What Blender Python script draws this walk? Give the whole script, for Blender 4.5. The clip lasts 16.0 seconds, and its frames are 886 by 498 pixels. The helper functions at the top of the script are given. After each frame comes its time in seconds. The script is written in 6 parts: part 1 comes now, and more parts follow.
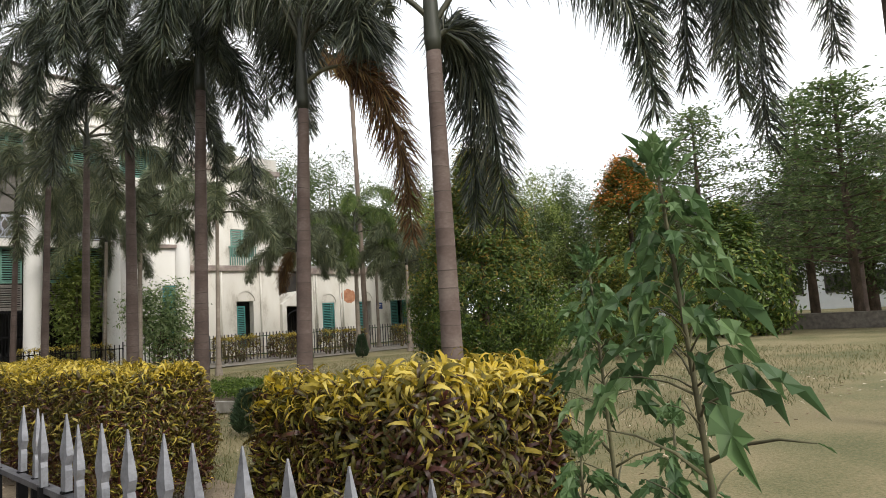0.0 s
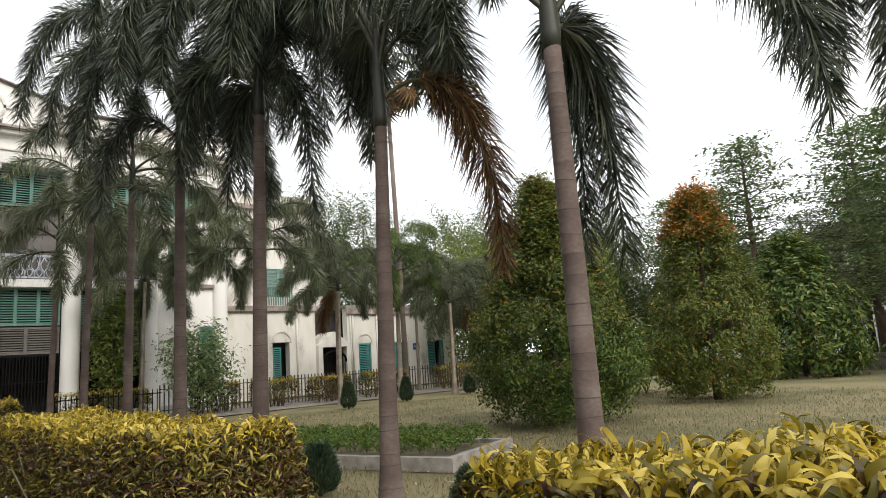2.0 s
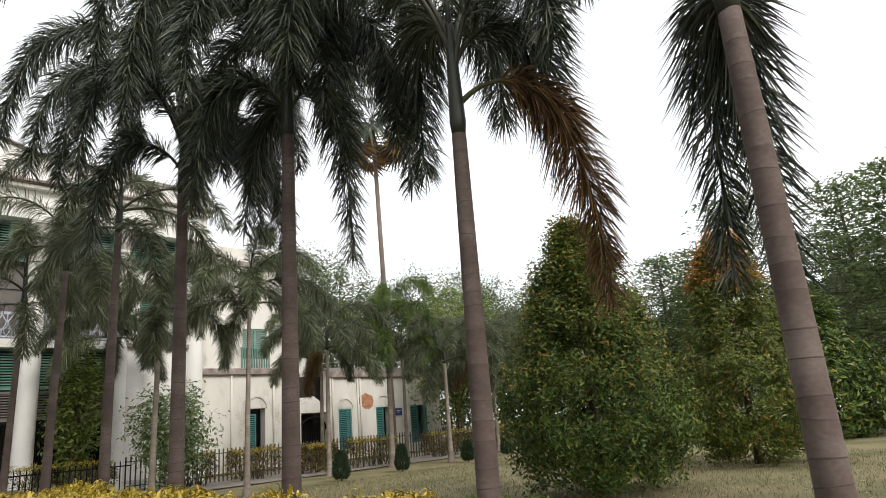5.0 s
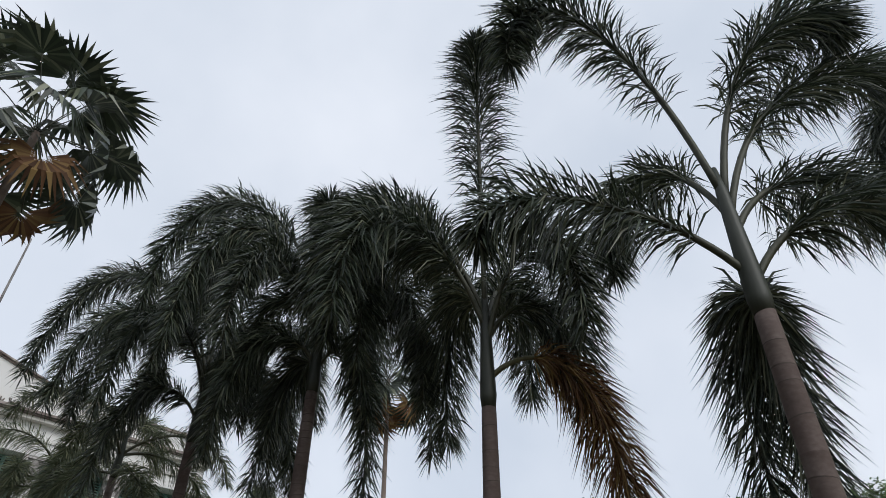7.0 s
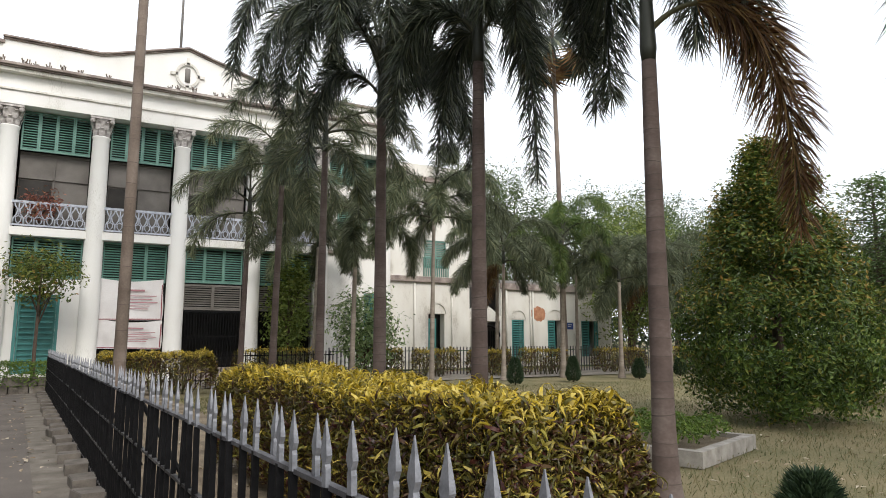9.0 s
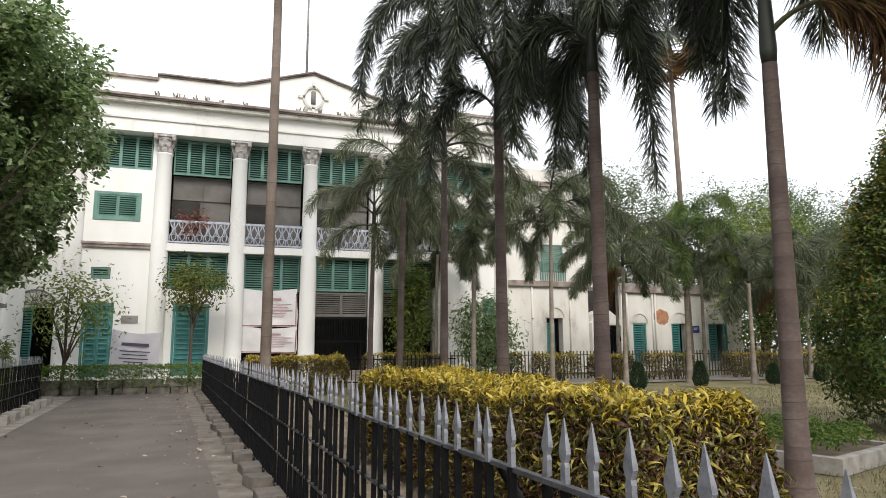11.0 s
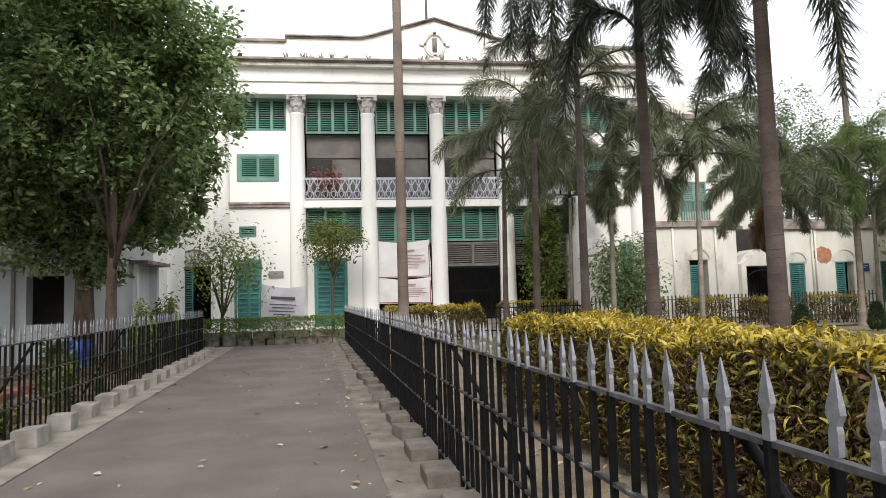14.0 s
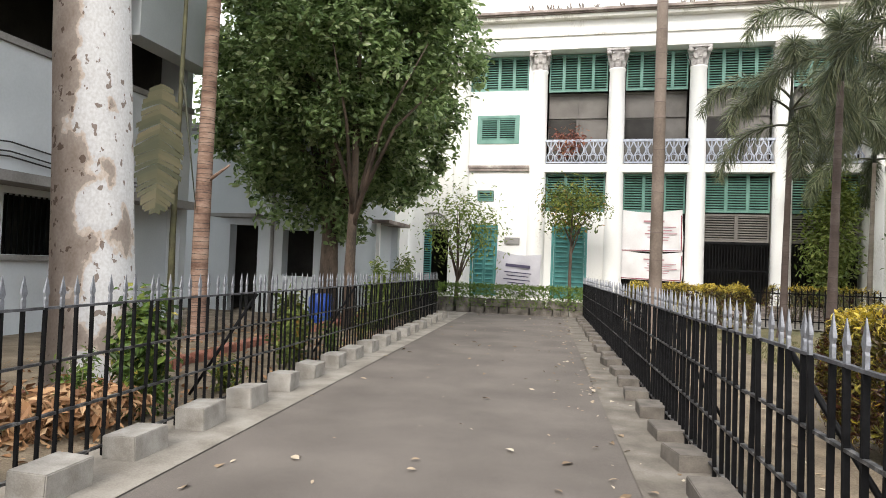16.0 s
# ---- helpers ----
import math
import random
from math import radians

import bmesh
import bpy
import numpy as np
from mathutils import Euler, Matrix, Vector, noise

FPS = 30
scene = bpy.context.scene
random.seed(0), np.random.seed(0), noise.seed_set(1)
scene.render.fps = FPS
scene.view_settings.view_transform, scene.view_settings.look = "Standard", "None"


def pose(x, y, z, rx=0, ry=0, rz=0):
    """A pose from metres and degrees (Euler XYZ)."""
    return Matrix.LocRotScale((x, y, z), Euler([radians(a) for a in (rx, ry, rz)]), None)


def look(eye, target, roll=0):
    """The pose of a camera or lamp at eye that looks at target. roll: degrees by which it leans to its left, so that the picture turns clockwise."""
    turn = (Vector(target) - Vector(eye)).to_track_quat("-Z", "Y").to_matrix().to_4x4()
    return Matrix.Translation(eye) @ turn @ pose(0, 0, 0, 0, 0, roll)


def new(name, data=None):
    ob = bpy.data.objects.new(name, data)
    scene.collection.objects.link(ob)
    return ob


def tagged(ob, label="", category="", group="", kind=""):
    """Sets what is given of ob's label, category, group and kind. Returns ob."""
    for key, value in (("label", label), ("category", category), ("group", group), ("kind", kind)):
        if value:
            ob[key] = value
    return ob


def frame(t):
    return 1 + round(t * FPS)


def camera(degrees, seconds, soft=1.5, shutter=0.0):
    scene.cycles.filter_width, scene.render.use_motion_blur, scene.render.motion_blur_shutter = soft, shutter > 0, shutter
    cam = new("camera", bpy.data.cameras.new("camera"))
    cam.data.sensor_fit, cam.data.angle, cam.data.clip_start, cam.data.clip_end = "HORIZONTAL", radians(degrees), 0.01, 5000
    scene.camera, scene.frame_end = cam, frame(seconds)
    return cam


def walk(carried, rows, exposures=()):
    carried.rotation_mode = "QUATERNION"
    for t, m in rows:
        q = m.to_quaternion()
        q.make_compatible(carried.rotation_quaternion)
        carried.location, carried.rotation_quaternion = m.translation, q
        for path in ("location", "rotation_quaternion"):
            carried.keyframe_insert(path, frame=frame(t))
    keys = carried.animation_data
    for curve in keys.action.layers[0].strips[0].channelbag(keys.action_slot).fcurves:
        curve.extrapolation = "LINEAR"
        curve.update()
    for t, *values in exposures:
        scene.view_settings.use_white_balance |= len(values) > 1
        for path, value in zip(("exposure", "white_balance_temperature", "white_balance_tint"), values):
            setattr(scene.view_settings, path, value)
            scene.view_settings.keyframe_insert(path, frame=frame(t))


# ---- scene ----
cam = camera(68.72, 16.0, 0.9)
PATH = [
    (0, (2.326, 0.524, 1.297), (3.678, 1.983, 1.501), -3.6),
    (0.5, (2.524, 0.747, 1.208), (3.830, 2.230, 1.521), -2.9),
    (1, (2.412, 1.112, 1.300), (3.762, 2.567, 1.547), -1.7),
    (1.5, (2.346, 1.373, 1.379), (3.718, 2.803, 1.650), -2.6),
    (2, (2.383, 1.680, 1.367), (3.673, 3.173, 1.697), -3.9),
    (2.5, (2.301, 2.033, 1.346), (3.743, 3.381, 1.665), -4.1),
    (3, (2.310, 2.258, 1.270), (3.715, 3.657, 1.529), -4.8),
    (3.2, (2.292, 2.337, 1.230), (3.635, 3.794, 1.503), -4.9),
    (5.5, (2.354, 3.541, 1.390), (3.734, 4.802, 2.102), -4.3),
    (6, (2.262, 3.567, 1.420), (3.584, 4.602, 2.506), -0.3),
    (6.5, (2.281, 3.554, 1.437), (3.497, 4.521, 2.696), -0.3),
    (7, (2.242, 3.499, 1.415), (3.340, 4.628, 2.648), 0.4),
    (7.5, (2.165, 3.452, 1.385), (3.319, 4.820, 2.276), 1.1),
    (8, (1.980, 3.337, 1.423), (3.099, 4.893, 1.997), 0.0),
    (8.5, (1.973, 3.192, 1.374), (3.025, 4.834, 1.822), -1.0),
    (9, (1.935, 3.051, 1.319), (2.889, 4.786, 1.599), -0.1),
    (9.5, (1.826, 2.877, 1.296), (2.709, 4.650, 1.572), -0.6),
    (10, (1.723, 2.736, 1.302), (2.406, 4.599, 1.554), -1.3),
    (10.2, (1.682, 2.726, 1.297), (2.324, 4.597, 1.589), -0.8),
    (12.3, (1.759, 2.726, 1.356), (2.389, 4.604, 1.634), 0.5),
    (12.5, (1.784, 2.730, 1.334), (2.400, 4.617, 1.583), 0.7),
    (13, (1.814, 2.780, 1.297), (2.365, 4.693, 1.488), 1.7),
    (13.5, (1.764, 3.037, 1.315), (2.258, 4.960, 1.551), 0.6),
    (14, (1.658, 3.245, 1.283), (1.912, 5.224, 1.429), -1.6),
    (14.5, (1.556, 3.577, 1.298), (1.427, 5.566, 1.463), -0.6),
    (15, (1.509, 3.996, 1.339), (1.015, 5.921, 1.568), -1.1),
    (15.5, (1.478, 4.295, 1.290), (0.952, 6.219, 1.432), -2.4),
    (16, (1.448, 4.744, 1.245), (0.992, 6.690, 1.301), 2.1),
]
TINTS = [(0.0, 6900), (5.3, 6800), (6.2, 6150), (7.6, 6150), (8.9, 6650), (16.0, 6700)]
STOPS = [(0.0, 0.28), (3.2, 0.28), (5.3, 0.2), (5.7, -0.2), (6.2, -0.6), (7.3, -0.65), (7.9, -0.6), (8.4, -0.45), (8.6, -0.15), (8.9, 0.25), (12.3, 0.36), (13.5, 0.42), (14.1, 0.52), (14.6, 0.85), (15.2, 0.95), (16.0, 0.95)]
EXPOSURES = [(t, e, float(np.interp(t, *zip(*TINTS))), 10.0) for t, e in STOPS]
walk(cam, [(t, look(eye, target, roll)) for t, eye, target, roll in PATH], EXPOSURES)

# ---- world and sun: a bright overcast sky ----
world = bpy.data.worlds.new("overcast_sky")
scene.world = world
world.use_nodes = True
wn, wl = world.node_tree.nodes, world.node_tree.links
sky = wn.new("ShaderNodeTexSky")
sky.sky_type, sky.sun_disc = "NISHITA", False
sky.sun_elevation, sky.sun_rotation = radians(38), radians(187)
sky.dust_density = 3.0
wtc = wn.new("ShaderNodeTexCoord")
wno = wn.new("ShaderNodeTexNoise")
wno.inputs["Scale"].default_value, wno.inputs["Detail"].default_value = 2.2, 5.0
wl.new(wtc.outputs["Generated"], wno.inputs["Vector"])
wr = wn.new("ShaderNodeValToRGB")
wr.color_ramp.elements[0].position, wr.color_ramp.elements[0].color = 0.3, (7.2, 7.7, 8.4, 1)
wr.color_ramp.elements[1].position, wr.color_ramp.elements[1].color = 0.7, (9.6, 9.8, 10.2, 1)
wl.new(wno.outputs["Fac"], wr.inputs["Fac"])
wm = wn.new("ShaderNodeMix")
wm.data_type = "RGBA"
wm.inputs["Factor"].default_value = 0.88
wl.new(sky.outputs[0], wm.inputs["A"])
wl.new(wr.outputs[0], wm.inputs["B"])
bg = wn["Background"]
bg.inputs["Strength"].default_value = 0.15
wl.new(wm.outputs["Result"], bg.inputs["Color"])
sun_data = bpy.data.lights.new("sun", "SUN")
sun_data.energy, sun_data.angle, sun_data.color = 1.9, radians(25), (1.0, 0.96, 0.90)
sun = new("sun", sun_data)
sun.matrix_world = look((0, -27, 26), (4, 6, 0))

# ---- materials ----


def principled(name):
    m = bpy.data.materials.new(name)
    m.use_nodes = True
    return m, m.node_tree.nodes, m.node_tree.links, m.node_tree.nodes["Principled BSDF"]


def ramp(nodes, stops):
    r = nodes.new("ShaderNodeValToRGB")
    el = r.color_ramp.elements
    while len(el) < len(stops):
        el.new(0.5)
    for e, (p, c) in zip(el, stops):
        e.position, e.color = p, (*c, 1)
    return r


def surface(name, stops, scale=6.0, fine=60.0, rough=0.8, bump=0.3, metal=0.0, stretch=(1, 1, 1), dist=0.01, mixfine=0.35):
    """Two-scale mottled surface: stops are colours over a coarse noise, a fine grain on top, and relief from both."""
    m, n, l, p = principled(name)
    tc, mp = n.new("ShaderNodeTexCoord"), n.new("ShaderNodeMapping")
    mp.inputs["Scale"].default_value = stretch
    geo = n.new("ShaderNodeNewGeometry")
    l.new(geo.outputs["Position"], mp.inputs["Vector"])
    a, b = n.new("ShaderNodeTexNoise"), n.new("ShaderNodeTexNoise")
    a.inputs["Scale"].default_value, a.inputs["Detail"].default_value = scale, 6
    b.inputs["Scale"].default_value, b.inputs["Detail"].default_value = fine, 4
    for t in (a, b):
        l.new(mp.outputs[0], t.inputs["Vector"])
    mx = n.new("ShaderNodeMath")
    mx.operation = "MULTIPLY_ADD"
    sub = n.new("ShaderNodeMath")
    sub.operation = "SUBTRACT"
    sub.inputs[1].default_value = 0.5
    l.new(b.outputs["Fac"], sub.inputs[0])
    l.new(sub.outputs[0], mx.inputs[0])
    mx.inputs[1].default_value = mixfine
    l.new(a.outputs["Fac"], mx.inputs[2])
    r = ramp(n, stops)
    l.new(mx.outputs[0], r.inputs["Fac"])
    l.new(r.outputs[0], p.inputs["Base Color"])
    p.inputs["Roughness"].default_value, p.inputs["Metallic"].default_value = rough, metal
    if bump:
        bp = n.new("ShaderNodeBump")
        bp.inputs["Strength"].default_value, bp.inputs["Distance"].default_value = bump, dist
        l.new(mx.outputs[0], bp.inputs["Height"])
        l.new(bp.outputs[0], p.inputs["Normal"])
    return m


def leafy(name, stops, translucent=0.3, rough=0.5, by_object=0.0):
    """Leaves: colour by leaf, some light let through."""
    m, n, l, p = principled(name)
    geo = n.new("ShaderNodeNewGeometry")
    r = ramp(n, stops)
    l.new(geo.outputs["Random Per Island"], r.inputs["Fac"])
    col = r.outputs[0]
    if by_object:
        oi, hv, ma = n.new("ShaderNodeObjectInfo"), n.new("ShaderNodeHueSaturation"), n.new("ShaderNodeMapRange")
        ma.inputs["To Min"].default_value, ma.inputs["To Max"].default_value = 1 - by_object, 1 + by_object
        l.new(oi.outputs["Random"], ma.inputs["Value"])
        l.new(ma.outputs[0], hv.inputs["Value"])
        l.new(col, hv.inputs["Color"])
        col = hv.outputs[0]
    l.new(col, p.inputs["Base Color"])
    p.inputs["Roughness"].default_value = rough
    p.inputs["Specular IOR Level"].default_value = 0.35
    tr, mix = n.new("ShaderNodeBsdfTranslucent"), n.new("ShaderNodeMixShader")
    l.new(col, tr.inputs["Color"])
    mix.inputs["Fac"].default_value = translucent
    l.new(p.outputs[0], mix.inputs[1])
    l.new(tr.outputs[0], mix.inputs[2])
    l.new(mix.outputs[0], n["Material Output"].inputs["Surface"])
    return m


def plain(name, colour, rough=0.5, metal=0.0):
    return surface(name, [(0.3, tuple(c * 0.85 for c in colour)), (0.7, colour)], 5, 80, rough, 0.08, metal)


M_lawn = surface("dry_lawn", [(0.3, (0.095, 0.10, 0.04)), (0.45, (0.155, 0.14, 0.065)), (0.6, (0.225, 0.185, 0.10)), (0.75, (0.145, 0.14, 0.06))], 0.55, 45, 0.95, 0.9, dist=0.03, mixfine=0.55)
M_asphalt = surface("asphalt", [(0.25, (0.086, 0.073, 0.063)), (0.5, (0.122, 0.105, 0.092)), (0.78, (0.165, 0.143, 0.125))], 1.1, 170, 0.92, 0.6, dist=0.004, mixfine=0.75)
M_verge = surface("worn_concrete", [(0.3, (0.16, 0.14, 0.115)), (0.6, (0.28, 0.255, 0.22)), (0.8, (0.35, 0.325, 0.285))], 3.0, 90, 0.92, 0.5)
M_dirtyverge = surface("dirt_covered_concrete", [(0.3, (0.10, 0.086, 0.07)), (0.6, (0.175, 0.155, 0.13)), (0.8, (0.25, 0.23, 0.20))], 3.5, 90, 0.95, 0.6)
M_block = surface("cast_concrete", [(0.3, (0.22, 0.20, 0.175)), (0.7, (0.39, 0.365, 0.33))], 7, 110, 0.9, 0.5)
# darker copy of the block concrete: age plus shadow put into the colour
M_blockdark = surface("old_shaded_block", [(0.3, (0.08, 0.07, 0.06)), (0.7, (0.17, 0.15, 0.13))], 7, 110, 0.9, 0.5)
M_soil = surface("bare_soil", [(0.3, (0.10, 0.075, 0.05)), (0.6, (0.22, 0.175, 0.12)), (0.8, (0.30, 0.25, 0.18))], 2.5, 60, 0.97, 0.9, dist=0.03, mixfine=0.6)
M_black = surface("black_iron_paint", [(0.3, (0.003, 0.003, 0.0035)), (0.7, (0.008, 0.008, 0.009))], 20, 150, 0.55, 0.15)
M_grey = surface("grey_aluminium_paint", [(0.25, (0.13, 0.135, 0.15)), (0.6, (0.24, 0.25, 0.275)), (0.8, (0.18, 0.175, 0.17))], 30, 160, 0.5, 0.2, metal=0.25)
M_black.node_tree.nodes["Principled BSDF"].inputs["Specular IOR Level"].default_value = 0.12
M_rail = surface("worn_dark_rail_paint", [(0.3, (0.03, 0.03, 0.034)), (0.6, (0.09, 0.09, 0.10)), (0.8, (0.20, 0.20, 0.21))], 14, 120, 0.5, 0.2)
# pale stops are scuffed paint and painted sky reflection of the rail tops
M_ironrail = surface("scuffed_skylit_iron_rail", [(0.4, (0.012, 0.012, 0.013)), (0.55, (0.05, 0.05, 0.052)), (0.72, (0.20, 0.19, 0.18))], 16, 110, 0.5, 0.2)
M_palering = surface("pale_palm_scar", [(0.3, (0.13, 0.105, 0.085)), (0.7, (0.19, 0.16, 0.13))], 10, 60, 0.9, 0.3)
M_fantrunk = surface("brown_fan_palm_bark", [(0.3, (0.12, 0.092, 0.074)), (0.55, (0.18, 0.142, 0.118)), (0.8, (0.25, 0.205, 0.17))], 1.8, 30, 0.9, 0.4, stretch=(1, 1, 0.8))
M_print = plain("faded_maroon_print", (0.42, 0.20, 0.22), 0.5)
M_white = surface("white_limewash", [(0.22, (0.50, 0.48, 0.44)), (0.4, (0.77, 0.76, 0.73)), (0.75, (0.83, 0.825, 0.81))], 0.9, 40, 0.85, 0.15, stretch=(1, 1, 0.35))
M_oldwhite = surface("weathered_limewash", [(0.28, (0.36, 0.33, 0.28)), (0.45, (0.66, 0.64, 0.59)), (0.75, (0.75, 0.74, 0.70))], 1.4, 30, 0.88, 0.25, stretch=(1, 1, 0.4))
M_brickpatch = surface("bare_brick_patch", [(0.3, (0.33, 0.14, 0.08)), (0.7, (0.52, 0.27, 0.16))], 6, 60, 0.95, 0.5)
M_cornice = surface("sooty_cornice", [(0.3, (0.14, 0.11, 0.10)), (0.55, (0.30, 0.25, 0.225)), (0.75, (0.52, 0.48, 0.44))], 2.0, 30, 0.9, 0.3)
M_capital = surface("greyed_plaster_ornament", [(0.3, (0.30, 0.27, 0.26)), (0.7, (0.62, 0.59, 0.57))], 9, 60, 0.9, 0.4)
M_teal = surface("teal_green_paint", [(0.25, (0.065, 0.155, 0.13)), (0.5, (0.11, 0.235, 0.195)), (0.8, (0.17, 0.31, 0.265))], 2.2, 50, 0.55, 0.15, stretch=(1, 1, 0.5))
M_tealdoor = surface("blue_green_door_paint", [(0.25, (0.04, 0.18, 0.175)), (0.7, (0.085, 0.285, 0.27))], 3, 50, 0.5, 0.15)
# near-black base colour holds the shade inside rooms; dark panes use it too
M_dark = surface("interior_shade", [(0.3, (0.022, 0.02, 0.018)), (0.7, (0.05, 0.046, 0.042))], 2, 30, 0.9, 0.1)
M_mesh = surface("grey_gauze_screen", [(0.3, (0.12, 0.11, 0.10)), (0.7, (0.20, 0.185, 0.17))], 1.5, 60, 0.85, 0.1)
M_ironpale = surface("pale_cast_iron", [(0.3, (0.33, 0.36, 0.43)), (0.7, (0.52, 0.55, 0.62))], 12, 80, 0.6, 0.2)
M_banner = surface("printed_vinyl", [(0.3, (0.62, 0.60, 0.60)), (0.7, (0.74, 0.73, 0.73))], 2, 30, 0.45, 0.2)
M_bannergrey = surface("grey_printed_cloth", [(0.3, (0.42, 0.41, 0.45)), (0.7, (0.55, 0.54, 0.58))], 2, 30, 0.6, 0.2)
M_red = plain("maroon_print", (0.25, 0.035, 0.05), 0.5)
M_ink = plain("dark_print", (0.06, 0.05, 0.10), 0.5)
M_bluesign = plain("blue_enamel", (0.03, 0.07, 0.25), 0.3)
M_steps = surface("worn_step_stone", [(0.3, (0.22, 0.19, 0.17)), (0.7, (0.42, 0.36, 0.32))], 4, 60, 0.85, 0.3)
M_stonewall = surface("mossy_rubble_wall", [(0.3, (0.06, 0.055, 0.045)), (0.55, (0.16, 0.14, 0.12)), (0.8, (0.28, 0.26, 0.23))], 5, 50, 0.95, 0.8, dist=0.03)
M_trunk = surface("ringed_palm_bark", [(0.3, (0.07, 0.048, 0.041)), (0.5, (0.102, 0.073, 0.063)), (0.75, (0.165, 0.13, 0.114))], 1.6, 26, 0.85, 0.4, stretch=(1, 1, 1.6))
M_palepalm = surface("pale_palm_bark", [(0.28, (0.17, 0.14, 0.115)), (0.5, (0.23, 0.195, 0.16)), (0.75, (0.31, 0.27, 0.23))], 1.6, 26, 0.85, 0.4, stretch=(1, 1, 2.2))
M_ring = surface("palm_leaf_scar", [(0.3, (0.055, 0.042, 0.036)), (0.7, (0.09, 0.07, 0.06))], 10, 60, 0.9, 0.3)
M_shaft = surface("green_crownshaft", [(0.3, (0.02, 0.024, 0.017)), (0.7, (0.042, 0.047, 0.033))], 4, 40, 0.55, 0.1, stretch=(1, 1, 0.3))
M_papaya = surface("scarred_reddish_bark", [(0.28, (0.12, 0.065, 0.045)), (0.5, (0.27, 0.17, 0.125)), (0.75, (0.42, 0.30, 0.23))], 3, 22, 0.9, 0.7, stretch=(1, 1, 2.5), dist=0.02)
M_bark = surface("dark_tree_bark", [(0.3, (0.04, 0.03, 0.022)), (0.7, (0.14, 0.10, 0.075))], 5, 40, 0.95, 0.7, stretch=(1, 1, 0.4), dist=0.02)
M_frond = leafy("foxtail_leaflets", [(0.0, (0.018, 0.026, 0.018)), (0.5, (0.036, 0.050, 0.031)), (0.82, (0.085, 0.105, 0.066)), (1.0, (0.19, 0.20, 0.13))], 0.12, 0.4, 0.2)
M_frond.node_tree.nodes["Principled BSDF"].inputs["Specular IOR Level"].default_value = 0.5
M_frondlight = leafy("fresh_palm_leaflets", [(0.0, (0.055, 0.10, 0.03)), (0.6, (0.11, 0.17, 0.045)), (1.0, (0.22, 0.26, 0.08))], 0.35, 0.45, 0.15)
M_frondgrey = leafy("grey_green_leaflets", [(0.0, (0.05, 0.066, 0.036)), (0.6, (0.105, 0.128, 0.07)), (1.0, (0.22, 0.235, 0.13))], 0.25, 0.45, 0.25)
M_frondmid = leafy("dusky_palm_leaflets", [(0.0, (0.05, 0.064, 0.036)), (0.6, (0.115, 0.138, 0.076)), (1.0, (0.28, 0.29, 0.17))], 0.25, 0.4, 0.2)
M_frondbrown = leafy("withered_leaflets", [(0.0, (0.07, 0.035, 0.018)), (0.5, (0.16, 0.08, 0.035)), (1.0, (0.26, 0.17, 0.06))], 0.25, 0.6, 0.15)
M_rachis = surface("frond_midrib", [(0.3, (0.035, 0.038, 0.022)), (0.7, (0.07, 0.07, 0.042))], 6, 40, 0.6, 0.1)
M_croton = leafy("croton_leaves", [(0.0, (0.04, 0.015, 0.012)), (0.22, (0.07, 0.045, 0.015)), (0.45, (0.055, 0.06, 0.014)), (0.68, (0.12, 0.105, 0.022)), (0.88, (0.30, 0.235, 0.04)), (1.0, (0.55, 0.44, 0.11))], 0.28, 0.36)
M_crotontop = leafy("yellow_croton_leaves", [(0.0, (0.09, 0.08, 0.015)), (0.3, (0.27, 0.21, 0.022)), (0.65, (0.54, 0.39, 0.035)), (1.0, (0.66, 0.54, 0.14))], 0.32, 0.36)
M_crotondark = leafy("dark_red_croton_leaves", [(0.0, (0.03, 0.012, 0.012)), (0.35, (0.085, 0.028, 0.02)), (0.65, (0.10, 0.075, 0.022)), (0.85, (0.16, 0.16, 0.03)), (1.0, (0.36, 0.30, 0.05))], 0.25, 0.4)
M_round = leafy("dense_green_leaves", [(0.0, (0.025, 0.048, 0.012)), (0.5, (0.075, 0.13, 0.026)), (0.88, (0.15, 0.215, 0.04)), (1.0, (0.27, 0.22, 0.045))], 0.3, 0.4)
# yellowish new growth, pale also to paint the skylight on the upper crown
M_roundtip = leafy("yellowish_new_lit_leaves", [(0.0, (0.13, 0.17, 0.03)), (0.6, (0.24, 0.22, 0.045)), (1.0, (0.36, 0.22, 0.06))], 0.35, 0.45)
M_orange = leafy("orange_new_leaves", [(0.0, (0.16, 0.10, 0.02)), (0.4, (0.44, 0.15, 0.03)), (1.0, (0.60, 0.26, 0.06))], 0.45, 0.45)
M_olive = leafy("olive_leaves", [(0.0, (0.045, 0.07, 0.016)), (0.5, (0.10, 0.14, 0.025)), (0.9, (0.20, 0.22, 0.04)), (1.0, (0.30, 0.15, 0.03))], 0.3, 0.45)
M_mango = leafy("deep_green_compound_leaves", [(0.0, (0.055, 0.10, 0.03)), (0.45, (0.19, 0.28, 0.105)), (0.85, (0.32, 0.42, 0.185)), (1.0, (0.44, 0.50, 0.27))], 0.52, 0.28)
M_mango.node_tree.nodes["Principled BSDF"].inputs["Specular IOR Level"].default_value = 0.7
M_banana = leafy("torn_banana_leaf", [(0.0, (0.045, 0.05, 0.02)), (0.5, (0.085, 0.08, 0.036)), (1.0, (0.13, 0.11, 0.055))], 0.2, 0.5)
M_light = leafy("light_green_leaves", [(0.0, (0.09, 0.13, 0.03)), (0.6, (0.18, 0.24, 0.055)), (1.0, (0.30, 0.34, 0.10))], 0.4, 0.45)
